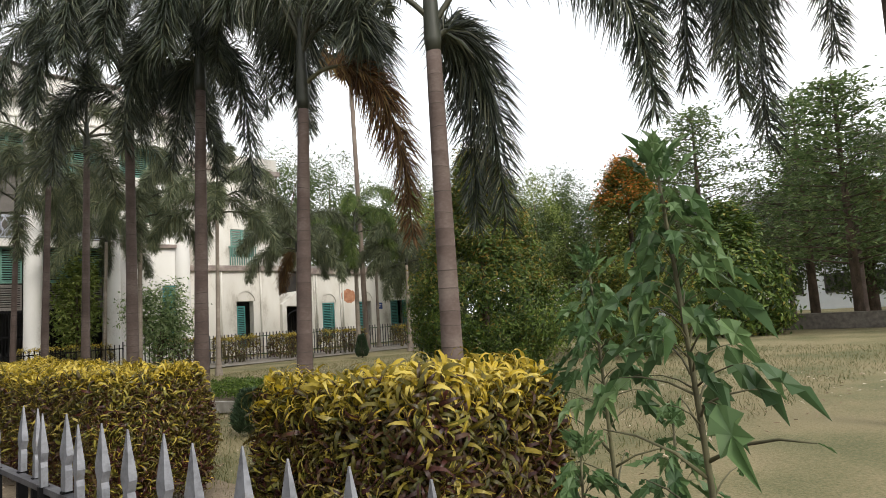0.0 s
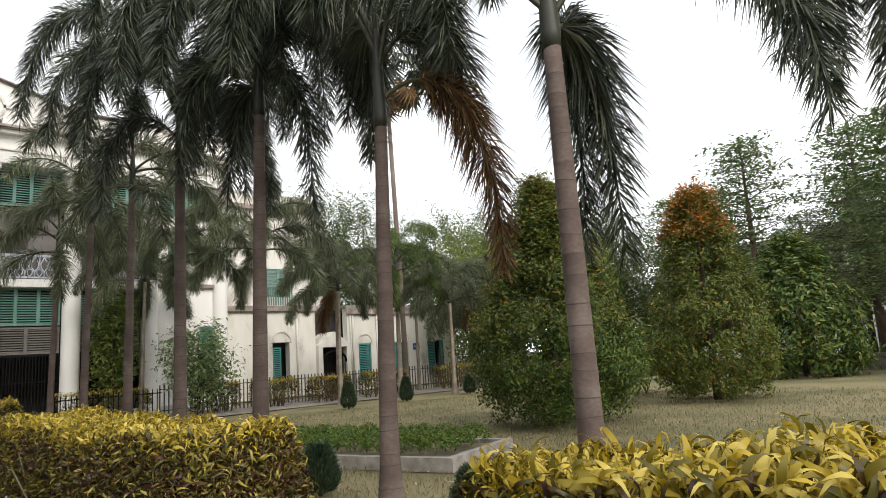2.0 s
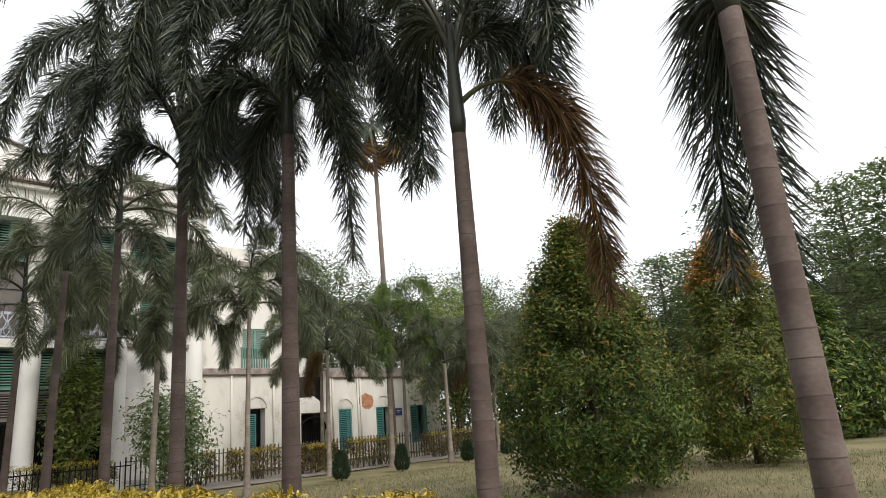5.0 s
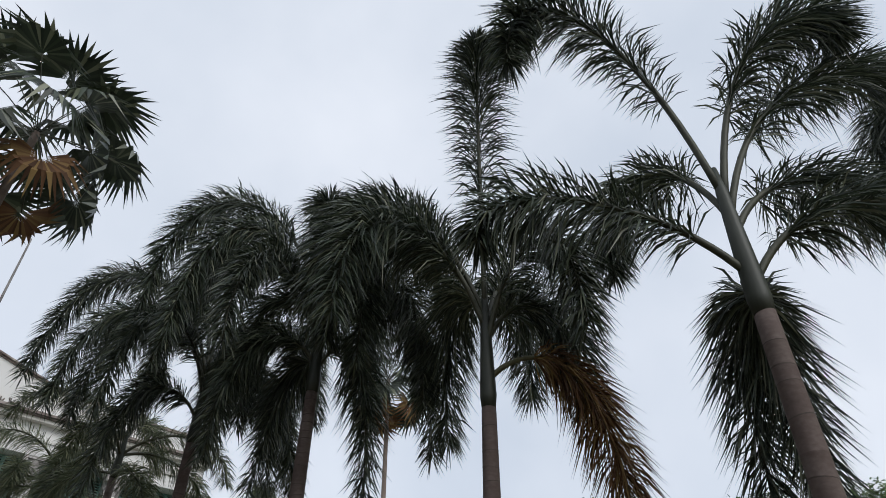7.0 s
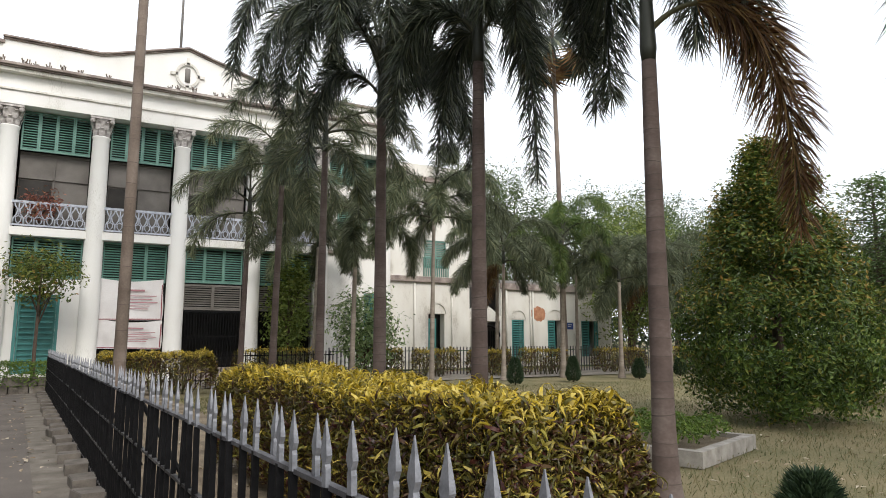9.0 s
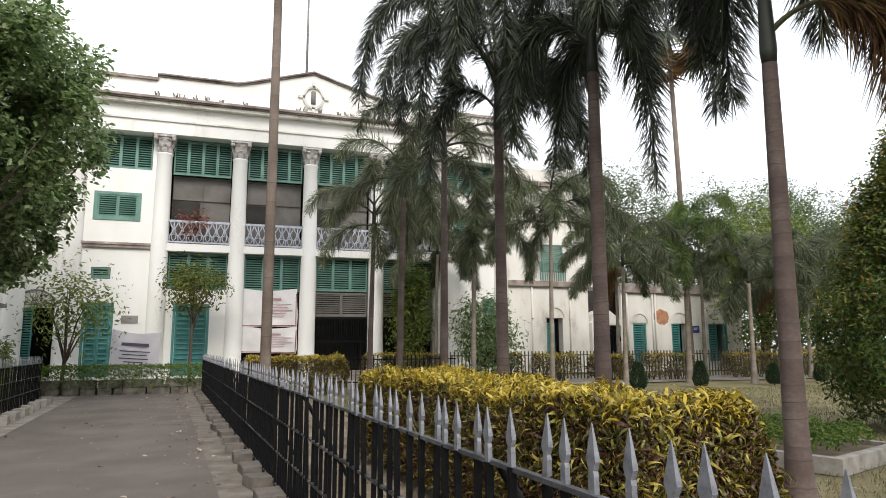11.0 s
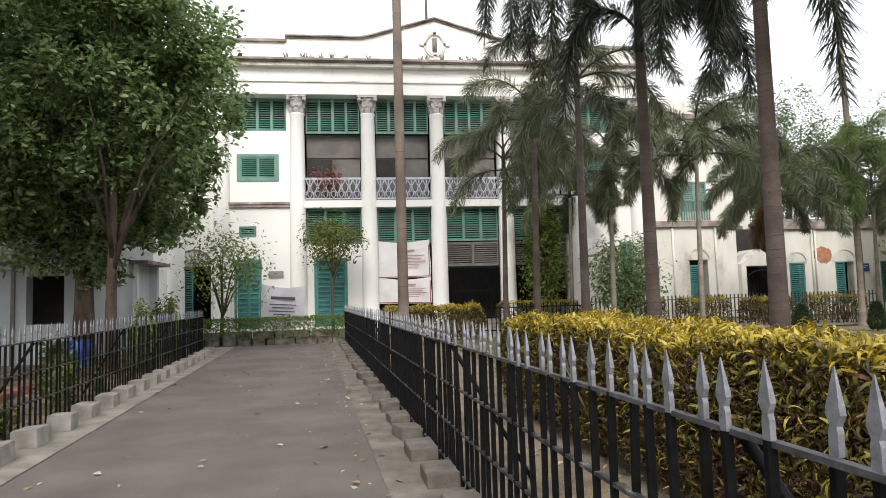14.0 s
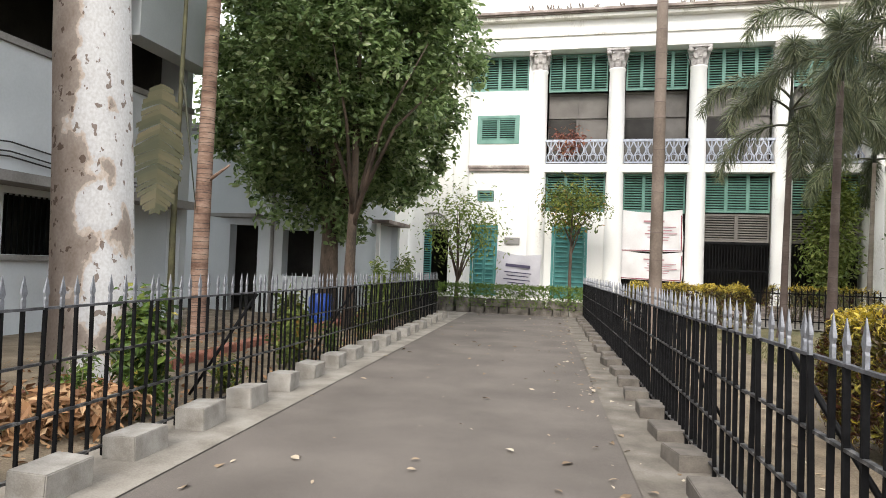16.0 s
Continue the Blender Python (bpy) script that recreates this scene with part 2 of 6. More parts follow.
M_far = leafy("distant_leaves", [(0.0, (0.055, 0.09, 0.035)), (0.6, (0.10, 0.145, 0.055)), (1.0, (0.165, 0.21, 0.085))], 0.3, 0.6)
M_tiers = leafy("tiered_tree_leaves", [(0.0, (0.065, 0.11, 0.04)), (0.6, (0.12, 0.175, 0.065)), (1.0, (0.21, 0.265, 0.10))], 0.4, 0.6)
M_fardark = leafy("distant_dark_leaves", [(0.0, (0.035, 0.06, 0.035)), (0.6, (0.06, 0.095, 0.05)), (1.0, (0.10, 0.13, 0.07))], 0.25, 0.6)
M_box = leafy("clipped_box_leaves", [(0.0, (0.05, 0.09, 0.014)), (0.6, (0.11, 0.18, 0.028)), (1.0, (0.19, 0.26, 0.05))], 0.3, 0.5)
M_conifer = leafy("conifer_needles", [(0.0, (0.02, 0.04, 0.022)), (0.6, (0.04, 0.07, 0.035)), (1.0, (0.07, 0.11, 0.05))], 0.15, 0.55)
M_redleaf = leafy("red_bronze_leaves", [(0.0, (0.13, 0.05, 0.04)), (0.6, (0.30, 0.11, 0.08)), (1.0, (0.42, 0.22, 0.12))], 0.35, 0.45)
M_weed = leafy("broad_weed_leaves", [(0.0, (0.05, 0.10, 0.04)), (0.6, (0.095, 0.17, 0.065)), (1.0, (0.16, 0.25, 0.10))], 0.35, 0.42)
M_stem = surface("green_brown_stem", [(0.3, (0.07, 0.065, 0.035)), (0.7, (0.13, 0.125, 0.06))], 10, 60, 0.7, 0.2)
M_dry = leafy("fallen_dry_leaves", [(0.0, (0.15, 0.10, 0.06)), (0.5, (0.32, 0.24, 0.16)), (1.0, (0.52, 0.46, 0.36))], 0.1, 0.7)
M_curled = leafy("curled_brown_leaves", [(0.0, (0.14, 0.07, 0.035)), (0.5, (0.32, 0.17, 0.08)), (1.0, (0.48, 0.32, 0.18))], 0.15, 0.7)
M_greywall = surface("pale_grey_wall_paint", [(0.3, (0.46, 0.49, 0.51)), (0.7, (0.56, 0.59, 0.61))], 0.8, 30, 0.8, 0.1)
M_slab = surface("stained_concrete_slab", [(0.3, (0.16, 0.15, 0.14)), (0.7, (0.30, 0.29, 0.28))], 1.5, 30, 0.9, 0.2)
M_blue = plain("blue_plastic", (0.02, 0.07, 0.35), 0.35)
M_cable = plain("black_cable", (0.02, 0.02, 0.02), 0.5)
M_brick = surface("red_edging_brick", [(0.3, (0.20, 0.075, 0.05)), (0.7, (0.36, 0.16, 0.11))], 8, 80, 0.9, 0.5)


def peeling_bark():
    """Smooth pale trunk whose grey-brown skin flakes off in patches and flecks; its lit +x side is painted paler."""
    m, n, l, p = principled("peeling_bark")
    geo, mp = n.new("ShaderNodeNewGeometry"), n.new("ShaderNodeMapping")
    mp.inputs["Scale"].default_value = (1, 1, 0.75)
    l.new(geo.outputs["Position"], mp.inputs["Vector"])
    a, b, c = (n.new("ShaderNodeTexNoise") for _ in range(3))
    for t, sc, d in ((a, 3.3, 9), (b, 13, 3), (c, 50, 4)):
        t.inputs["Scale"].default_value, t.inputs["Detail"].default_value = sc, d
        l.new(mp.outputs[0], t.inputs["Vector"])
    # the surface normal shifts the bark ramp, painting the lit +x side paler
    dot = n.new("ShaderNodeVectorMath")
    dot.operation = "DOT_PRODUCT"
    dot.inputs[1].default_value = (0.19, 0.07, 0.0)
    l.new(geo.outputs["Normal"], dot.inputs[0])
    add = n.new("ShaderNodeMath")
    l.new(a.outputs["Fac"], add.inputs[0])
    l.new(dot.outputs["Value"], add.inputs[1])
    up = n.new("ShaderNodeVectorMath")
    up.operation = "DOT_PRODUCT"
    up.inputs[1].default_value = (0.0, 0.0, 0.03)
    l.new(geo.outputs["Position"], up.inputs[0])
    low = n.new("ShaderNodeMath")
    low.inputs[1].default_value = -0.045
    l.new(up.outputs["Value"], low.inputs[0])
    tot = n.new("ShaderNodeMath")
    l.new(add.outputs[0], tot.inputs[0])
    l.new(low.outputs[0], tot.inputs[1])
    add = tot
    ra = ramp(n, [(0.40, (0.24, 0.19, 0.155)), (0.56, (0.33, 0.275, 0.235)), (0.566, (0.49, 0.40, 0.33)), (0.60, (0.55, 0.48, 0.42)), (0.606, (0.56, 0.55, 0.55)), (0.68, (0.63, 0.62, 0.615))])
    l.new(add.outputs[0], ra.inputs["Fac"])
    rb = ramp(n, [(0.36, (0.36, 0.29, 0.25)), (0.378, (1, 1, 1))])
    l.new(b.outputs["Fac"], rb.inputs["Fac"])
    rc = ramp(n, [(0.3, (0.82, 0.80, 0.78)), (0.65, (1, 1, 1))])
    l.new(c.outputs["Fac"], rc.inputs["Fac"])
    col = ra.outputs[0]
    for r in (rb, rc):
        mul = n.new("ShaderNodeMix")
        mul.data_type, mul.blend_type = "RGBA", "MULTIPLY"
        mul.inputs["Factor"].default_value = 1.0
        l.new(col, mul.inputs["A"])
        l.new(r.outputs[0], mul.inputs["B"])
        col = mul.outputs["Result"]
    l.new(col, p.inputs["Base Color"])
    p.inputs["Roughness"].default_value = 0.8
    bp = n.new("ShaderNodeBump")
    bp.inputs["Strength"].default_value, bp.inputs["Distance"].default_value = 0.5, 0.02
    l.new(add.outputs[0], bp.inputs["Height"])
    l.new(bp.outputs[0], p.inputs["Normal"])
    return m


M_peel = peeling_bark()

# ---- building helpers ----
RNG = np.random.default_rng(7)


def part(name, bm, material, parent=None, label=""):
    me = bpy.data.meshes.new(name)
    bm.to_mesh(me)
    bm.free()
    me.materials.append(material)
    ob = new(name, me)
    ob.parent = parent
    if label:
        ob["label"] = label
    return ob


def array_mesh(name, verts, faces, material, smooth=False):
    me = bpy.data.meshes.new(name)
    me.from_pydata(np.asarray(verts).tolist(), [], np.asarray(faces).tolist() if not isinstance(faces, list) else faces)
    me.materials.append(material)
    if smooth:
        me.shade_smooth()
    return me


def empty(name, at, label, category, group="", kind="", rz=0.0):
    ob = new(name)
    ob.empty_display_size = 0.1
    ob.matrix_basis = pose(*at, 0, 0, rz)
    return tagged(ob, label, category, group, kind)


def box(bm, x0, x1, y0, y1, z0, z1, bevel=0.0):
    r = bmesh.ops.create_cube(bm, size=1.0, matrix=Matrix.LocRotScale(((x0 + x1) / 2, (y0 + y1) / 2, (z0 + z1) / 2), None, (abs(x1 - x0), abs(y1 - y0), abs(z1 - z0))))
    if bevel:
        es = {e for v in r["verts"] for e in v.link_edges}
        bmesh.ops.bevel(bm, geom=list(es), offset=bevel, segments=2, affect="EDGES")
    return r["verts"]


def boxes(*rows):
    bm = bmesh.new()
    for r in rows:
        box(bm, *r)
    return bm


def lathe(profile, seg=20, centre=(0, 0), cap=True):
    """Turned body: profile rows of (radius, z)."""
    bm = bmesh.new()
    rings = []
    for r, z in profile:
        rings.append([bm.verts.new((centre[0] + r * math.cos(2 * math.pi * i / seg), centre[1] + r * math.sin(2 * math.pi * i / seg), z)) for i in range(seg)])
    for a, b in zip(rings, rings[1:]):
        for i in range(seg):
            bm.faces.new((a[i], a[(i + 1) % seg], b[(i + 1) % seg], b[i])).smooth = True
    if cap:
        bm.faces.new(rings[0][::-1])
        bm.faces.new(rings[-1])
    return bm


def tube(points, radii, seg=8, bm=None):
    """A round limb along points."""
    bm = bm or bmesh.new()
    pts = [Vector(p) for p in points]
    rings = []
    for i, p in enumerate(pts):
        d = (pts[min(i + 1, len(pts) - 1)] - pts[max(i - 1, 0)]).normalized()
        u = d.cross(Vector((0.13, 0.97, 0.21))).normalized()
        v = d.cross(u)
        r = radii[i] if isinstance(radii, (list, tuple)) else radii
        rings.append([bm.verts.new(p + u * r * math.cos(2 * math.pi * k / seg) + v * r * math.sin(2 * math.pi * k / seg)) for k in range(seg)])
    for a, b in zip(rings, rings[1:]):
        for i in range(seg):
            bm.faces.new((a[i], a[(i + 1) % seg], b[(i + 1) % seg], b[i])).smooth = True
    bm.faces.new(rings[0][::-1])
    bm.faces.new(rings[-1])
    return bm


def pierced(bm, x0, x1, z0, z1, y0, y1, holes):
    """A wall slab from x0 to x1 with rectangular holes (x0, x1, z0, z1) right through."""
    xs = sorted({x0, x1, *[h[0] for h in holes], *[h[1] for h in holes]})
    zs = sorted({z0, z1, *[h[2] for h in holes], *[h[3] for h in holes]})
    for a, b in zip(xs, xs[1:]):
        for c, d in zip(zs, zs[1:]):
            mx, mz = (a + b) / 2, (c + d) / 2
            if not any(h[0] < mx < h[1] and h[2] < mz < h[3] for h in holes):
                box(bm, a, b, y0, y1, c, d)
    bmesh.ops.remove_doubles(bm, verts=bm.verts, dist=0.0005)
    return bm


def rotations(n, up, spread, rng):
    """n random frames whose z axis strays from the vectors up by about spread."""
    z = up + rng.normal(0, spread, (n, 3))
    z /= np.linalg.norm(z, axis=1)[:, None] + 1e-9
    a = rng.normal(0, 1, (n, 3))
    x = np.cross(a, z)
    x /= np.linalg.norm(x, axis=1)[:, None] + 1e-9
    y = np.cross(z, x)
    return np.stack([x, y, z], axis=2)


LEAF_OVAL = (np.array([(0, 0, 0), (0.24, 0.4, 0.05), (-0.24, 0.4, 0.05), (0, 0.45, -0.01), (0.2, 0.75, 0.0), (-0.2, 0.75, 0.0), (0, 1.0, -0.12)]), [(0, 1, 3), (0, 3, 2), (1, 4, 3), (3, 5, 2), (3, 4, 6), (3, 6, 5)])
LEAF_SIMPLE = (np.array([(0, 0, 0), (0.2, 0.45, 0.06), (-0.2, 0.45, 0.06), (0, 1.0, -0.08)]), [(0, 1, 3), (0, 3, 2)])


def curled(width=0.13, curl=1.9, twist=0.5, n=5):
    """A strap leaf that rises, bends over and curls at its tip; along +z first, one unit long."""
    vs, fs, p, ang = [], [], np.array([0.0, 0.0, 0.0]), 0.15
    for i in range(n + 1):
        w = width * math.sin(math.pi * (0.12 + 0.88 * i / n) ** 0.8) if i < n else 0.012
        t = twist * i / n
        side = np.array([math.cos(t), math.sin(t) * math.sin(ang), math.sin(t) * math.cos(ang) * 0.4])
        vs += [p + side * w / 2, p - side * w / 2]
        p = p + np.array([0, math.sin(ang), math.cos(ang)]) / n
        ang += curl / n * (0.5 + i / n)
        if i:
            k = 2 * i
            fs += [(k - 2, k - 1, k + 1, k)]
    return np.array(vs), fs


CURLS = [curled(0.115, 4.6, 1.2, 6), curled(0.10, 7.0, -2.2, 8), curled(0.14, 5.4, 2.2, 7), curled(0.09, 8.5, 1.4, 8)]

VEINS = [curled(0.04, 4.6, 1.2, 6), curled(0.035, 7.0, -2.2, 8), curled(0.05, 5.4, 2.2, 7), curled(0.03, 8.5, 1.4, 8)]


def leaf_mesh(name, positions, frames, sizes, template, material, smooth=False):
    """Many copies of one leaf, joined: frames are 3x3, sizes one number each."""
    tv, tf = template
    n, k = len(positions), len(tv)
    v = np.einsum("nij,kj->nki", frames, tv) * np.asarray(sizes)[:, None, None] + np.asarray(positions)[:, None, :]
    f = [[a + i * k for a in q] for i in range(n) for q in tf]
    return array_mesh(name, v.reshape(-1, 3), f, material, smooth)


def crown_points(rng, n, clumps, centre, radius, lumps=0.22, shell=0.55, power=1.0):
    """Leaf places in clumps over an ellipsoid, and the way outwards at each."""
    d = rng.normal(0, 1, (clumps, 3))
    d /= np.linalg.norm(d, axis=1)[:, None]
    r = (shell + (1 - shell) * rng.random(clumps)) ** power
    cc = d * r[:, None]
    pick = rng.integers(0, clumps, n)
    off = np.clip(rng.normal(0, lumps, (n, 3)), -1.5 * lumps, 1.5 * lumps) * (0.6 + 0.8 * rng.random(clumps))[pick][:, None]
    q = cc[pick] + off
    return np.asarray(centre) + q * np.asarray(radius), q / (np.linalg.norm(q, axis=1)[:, None] + 1e-6)
# ---- the ground and the drive ----


def fence_x(y):
    return 2.64 - 0.0756 * (y - 3.0)


def left_x(y):
    return -1.18 - 0.0701 * (y - 5.0)


def strip(name, xa, xb, y0, y1, z, material, label, category, steps=24):
    """A flat strip of ground between two lines x = f(y)."""
    vs, fs = [], []
    for i in range(steps + 1):
        y = y0 + (y1 - y0) * i / steps
        vs += [(xa(y), y, z), (xb(y), y, z)]
        if i:
            fs.append((2 * i - 2, 2 * i - 1, 2 * i + 1, 2 * i))
    ob = new(name, array_mesh(name, vs, fs, material))
    return tagged(ob, label, category, kind="structure")


rng = np.random.default_rng(3)
gx = np.concatenate([[-900, -200, -60], np.linspace(-30, 60, 61), [90, 250, 900]])
gy = np.concatenate([[-900, -200, -60], np.linspace(-20, 45, 45), [80, 250, 900]])
gv = [(x, y, 0.02 * noise.noise((x * 0.4, y * 0.4, 0)) * (1 if -30 <= x <= 60 and fence_x(y) + 1 < x else 0) - 0.01) for y in gy for x in gx]
gf = [(j * len(gx) + i, j * len(gx) + i + 1, (j + 1) * len(gx) + i + 1, (j + 1) * len(gx) + i) for j in range(len(gy) - 1) for i in range(len(gx) - 1)]
tagged(new("ground", array_mesh("ground", gv, gf, M_lawn, True)), "dry yellowish green lawn with worn bare patches", "ground", kind="structure")
strip("road", lambda y: left_x(y) + 0.46, lambda y: fence_x(y) - 0.44, -30, 22.3, 0.02, M_asphalt, "worn grey asphalt drive with fallen leaves", "road")
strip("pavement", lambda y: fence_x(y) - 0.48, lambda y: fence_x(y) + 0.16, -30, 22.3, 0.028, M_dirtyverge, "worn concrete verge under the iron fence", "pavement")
strip("pavement", lambda y: left_x(y) - 0.16, lambda y: left_x(y) + 0.50, -30, 22.3, 0.028, M_verge, "worn concrete verge under the iron fence", "pavement")
strip("soil_bed", lambda y: fence_x(y) + 0.16, lambda y: fence_x(y) + 2.3, -6, 22.3, 0.02, M_soil, "bare dry soil under the croton hedges", "ground")
strip("soil_bed", lambda y: -16.0, lambda y: left_x(y) - 0.16, -10, 24, 0.015, M_soil, "bare soil with litter beside the white building", "ground")
tagged(new("forecourt", array_mesh("forecourt", [(-16, 22.3, 0.024), (27, 22.3, 0.024), (27, 27.5, 0.024), (-16, 27.5, 0.024)], [(0, 1, 2, 3)], M_verge)), "worn concrete forecourt before the white facade", "pavement", kind="structure")

# ---- the white colonnaded building ----
WALL, COLS = 27.2, [-0.55 + 2.57 * i for i in range(5)]
RIGHT = COLS[4] + 2.8
hall = empty("college_building", (0, 0, 0), "white limewashed classical building with giant columns and green shutters", "building")


def louvres(name, x0, x1, z0, z1, y, parent, leaves=3, pitch=0.085, mat=None, label="green louvred shutter"):
    """A shutter panel: stiles, rails and tilted slats, in leaves."""
    bm = bmesh.new()
    w = (x1 - x0) / leaves
    for i in range(leaves):
        a, b = x0 + i * w, x0 + (i + 1) * w
        for s in ((a, a + 0.05), (b - 0.05, b - 0.004)):
            box(bm, *s, y - 0.03, y + 0.02, z0, z1)
        box(bm, a + 0.05, b - 0.05, y - 0.03, y + 0.02, z0, z0 + 0.06)
        box(bm, a + 0.05, b - 0.05, y - 0.03, y + 0.02, z1 - 0.06, z1)
        z = z0 + 0.09
        while z < z1 - 0.08:
            vs = box(bm, a + 0.05, b - 0.05, y - 0.035, y + 0.03, z - 0.007, z + 0.007)
            bmesh.ops.rotate(bm, verts=vs, cent=(0, y, z), matrix=Matrix.Rotation(radians(38), 3, "X"))
            z += pitch
    return part(name, bm, mat or M_teal, parent, label)


# walls
bm = bmesh.new()
pierced(bm, -3.4, COLS[0] - 0.2, 0, 8.74, WALL, WALL + 0.45, [(-3.04, -0.95, 7.5, 8.74), (-2.64, -1.31, 5.70, 6.58), (-2.73, -1.96, 0.3, 2.7), (-2.65, -2.05, 3.6, 4.0)])
part("wall", bm, M_white, hall, "white limewashed wall with stains")
bm = bmesh.new()
pierced(bm, -6.3, -3.4, 0, 8.74, WALL + 0.3, WALL + 0.7, [(-4.84, -3.7, 0.3, 2.62)])
part("wall", bm, M_white, hall)
bm = bmesh.new()
pierced(bm, COLS[4] + 0.2, RIGHT, 0, 8.74, WALL, WALL + 0.45, [(COLS[4] + 0.35, RIGHT - 0.3, 7.5, 8.74), (COLS[4] + 0.7, COLS[4] + 2.0, 5.70, 6.58), (RIGHT - 0.9, RIGHT - 0.25, 0.9, 3.2)])
part("wall", bm, M_white, hall)
bm = bmesh.new()
pierced(bm, COLS[0] + 0.2, COLS[1] - 0.2, 0, 3.3, WALL, WALL + 0.4, [(0.08, 1.1, 0.3, 2.7)])
part("wall", bm, M_white, hall, "white wall round the green door")
for i in range(4):
    part("balcony_slab", boxes((COLS[i] + 0.2, COLS[i + 1] - 0.2, WALL - 0.28, WALL + 0.4, 4.62, 4.88)), M_white, hall)
for c in COLS:
    part("pier", boxes((c - 0.2, c + 0.2, WALL, WALL + 0.45, 0, 8.74)), M_white, hall, "white pier behind the column")
part("side_wall", boxes((-6.4, -6.0, WALL + 0.7, 40, 0, 8.74)), M_oldwhite, hall)
part("side_wall", boxes((RIGHT - 0.4, RIGHT, WALL + 0.45, 40, 0, 10.0)), M_oldwhite, hall)
# veranda back wall, floors and ceiling get their shade from the dark colour
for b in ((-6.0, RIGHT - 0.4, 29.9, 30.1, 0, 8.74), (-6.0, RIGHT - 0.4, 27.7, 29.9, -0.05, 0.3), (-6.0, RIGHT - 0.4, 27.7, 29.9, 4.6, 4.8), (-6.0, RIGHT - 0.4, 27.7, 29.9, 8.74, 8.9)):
    part("veranda_interior", boxes(b), M_dark, hall, "veranda surfaces coloured dark for the shade behind the shutters")
# entablature, cornice, parapet, pediment
part("architrave", boxes((-3.5, RIGHT + 0.1, WALL - 0.5, WALL + 0.5, 8.742, 9.25), (-3.5, RIGHT + 0.1, WALL - 0.46, WALL + 0.5, 9.25, 9.72)), M_white, hall)
part("moulding", boxes((-3.55, RIGHT + 0.15, WALL - 0.56, WALL - 0.503, 9.18, 9.24)), M_oldwhite, hall, "weathered moulding")
part("bed_mould", boxes((-3.6, RIGHT + 0.2, WALL - 0.72, WALL + 0.5, 9.724, 9.84)), M_oldwhite, hall)
part("cornice", boxes((-3.66, RIGHT + 0.26, WALL - 0.80, WALL + 0.5, 9.844, 9.89), (-3.7, RIGHT + 0.3, WALL - 0.88, WALL + 0.5, 9.89, 9.97)), M_cornice, hall, "dark weathered cornice")
CX = (COLS[0] + COLS[4]) / 2
bm = bmesh.new()


def gable(z0):
    return [(-0.93, z0), (CX - 2.75, z0), (CX - 2.35, z0 + 0.10), (CX, z0 + 0.80), (CX + 2.35, z0 + 0.10), (CX + 2.75, z0), (2 * CX + 0.93, z0)]


top = gable(10.88)
f0 = [bm.verts.new((x, WALL - 0.30, z)) for x, z in top] + [bm.verts.new((2 * CX + 0.93, WALL - 0.30, 9.97)), bm.verts.new((-0.93, WALL - 0.30, 9.97))]
f1 = [bm.verts.new((v.co.x, WALL + 0.2, v.co.z)) for v in f0]
bm.faces.new(f0[::-1])
bm.faces.new(f1)
for i in range(len(f0)):
    j = (i + 1) % len(f0)
    bm.faces.new((f0[i], f0[j], f1[j], f1[i]))
box(bm, -3.4, -0.93, WALL - 0.25, WALL + 0.2, 9.97, 10.75)
box(bm, 2 * CX + 0.93, RIGHT, WALL - 0.25, WALL + 0.2, 9.97, 10.75)
part("parapet", bm, M_white, hall, "white parapet with a shallow gable")
bm = bmesh.new()
for k, (dz, y0) in enumerate(((0.0, 0.36), (0.055, 0.44))):
    lo, hi = gable(10.885 + dz), gable(10.885 + dz + 0.05)
    a = [bm.verts.new((x, WALL - y0, z)) for x, z in lo]
    b = [bm.verts.new((x, WALL - y0, z)) for x, z in hi]
    c = [bm.verts.new((x, WALL + 0.25, z)) for x, z in hi]
    d = [bm.verts.new((x, WALL + 0.25, z)) for x, z in lo]
    for i in range(len(lo) - 1):
        bm.faces.new((a[i], a[i + 1], b[i + 1], b[i]))
        bm.faces.new((b[i], b[i + 1], c[i + 1], c[i]))
        bm.faces.new((d[i], d[i + 1], a[i + 1], a[i]))
for x0, x1 in ((-3.45, -0.88), (2 * CX + 0.88, RIGHT + 0.05)):
    box(bm, x0, x1, WALL - 0.36, WALL + 0.25, 10.75, 10.85)
part("coping", bm, M_cornice, hall, "dark weathered coping")
bm = bmesh.new()
for i in range(24):
    a = 2 * math.pi * i / 24
    vs = box(bm, -0.045, 0.045, -0.05, 0.05, -0.06, 0.06)
    bmesh.ops.transform(bm, verts=vs, matrix=pose(CX + 0.36 * math.cos(a), WALL - 0.33, 10.75 + 0.42 * math.sin(a), 0, -math.degrees(a), 0))
for a in (0, 90, 180, 270):
    vs = box(bm, -0.05, 0.05, -0.05, 0.05, -0.12, 0.12)
    bmesh.ops.transform(bm, verts=vs, matrix=pose(CX + 0.46 * math.cos(radians(a)), WALL - 0.33, 10.75 + 0.52 * math.sin(radians(a)), 0, 90 - a, 0))
part("wreath", bm, M_oldwhite, hall, "plaster ring ornament in the gable")
part("emblem", lathe([(0.09, 0), (0.09, 0.5)], 10, (CX, WALL - 0.3)), M_mesh, hall, "grey vertical slot in the ring").location.z = 10.5

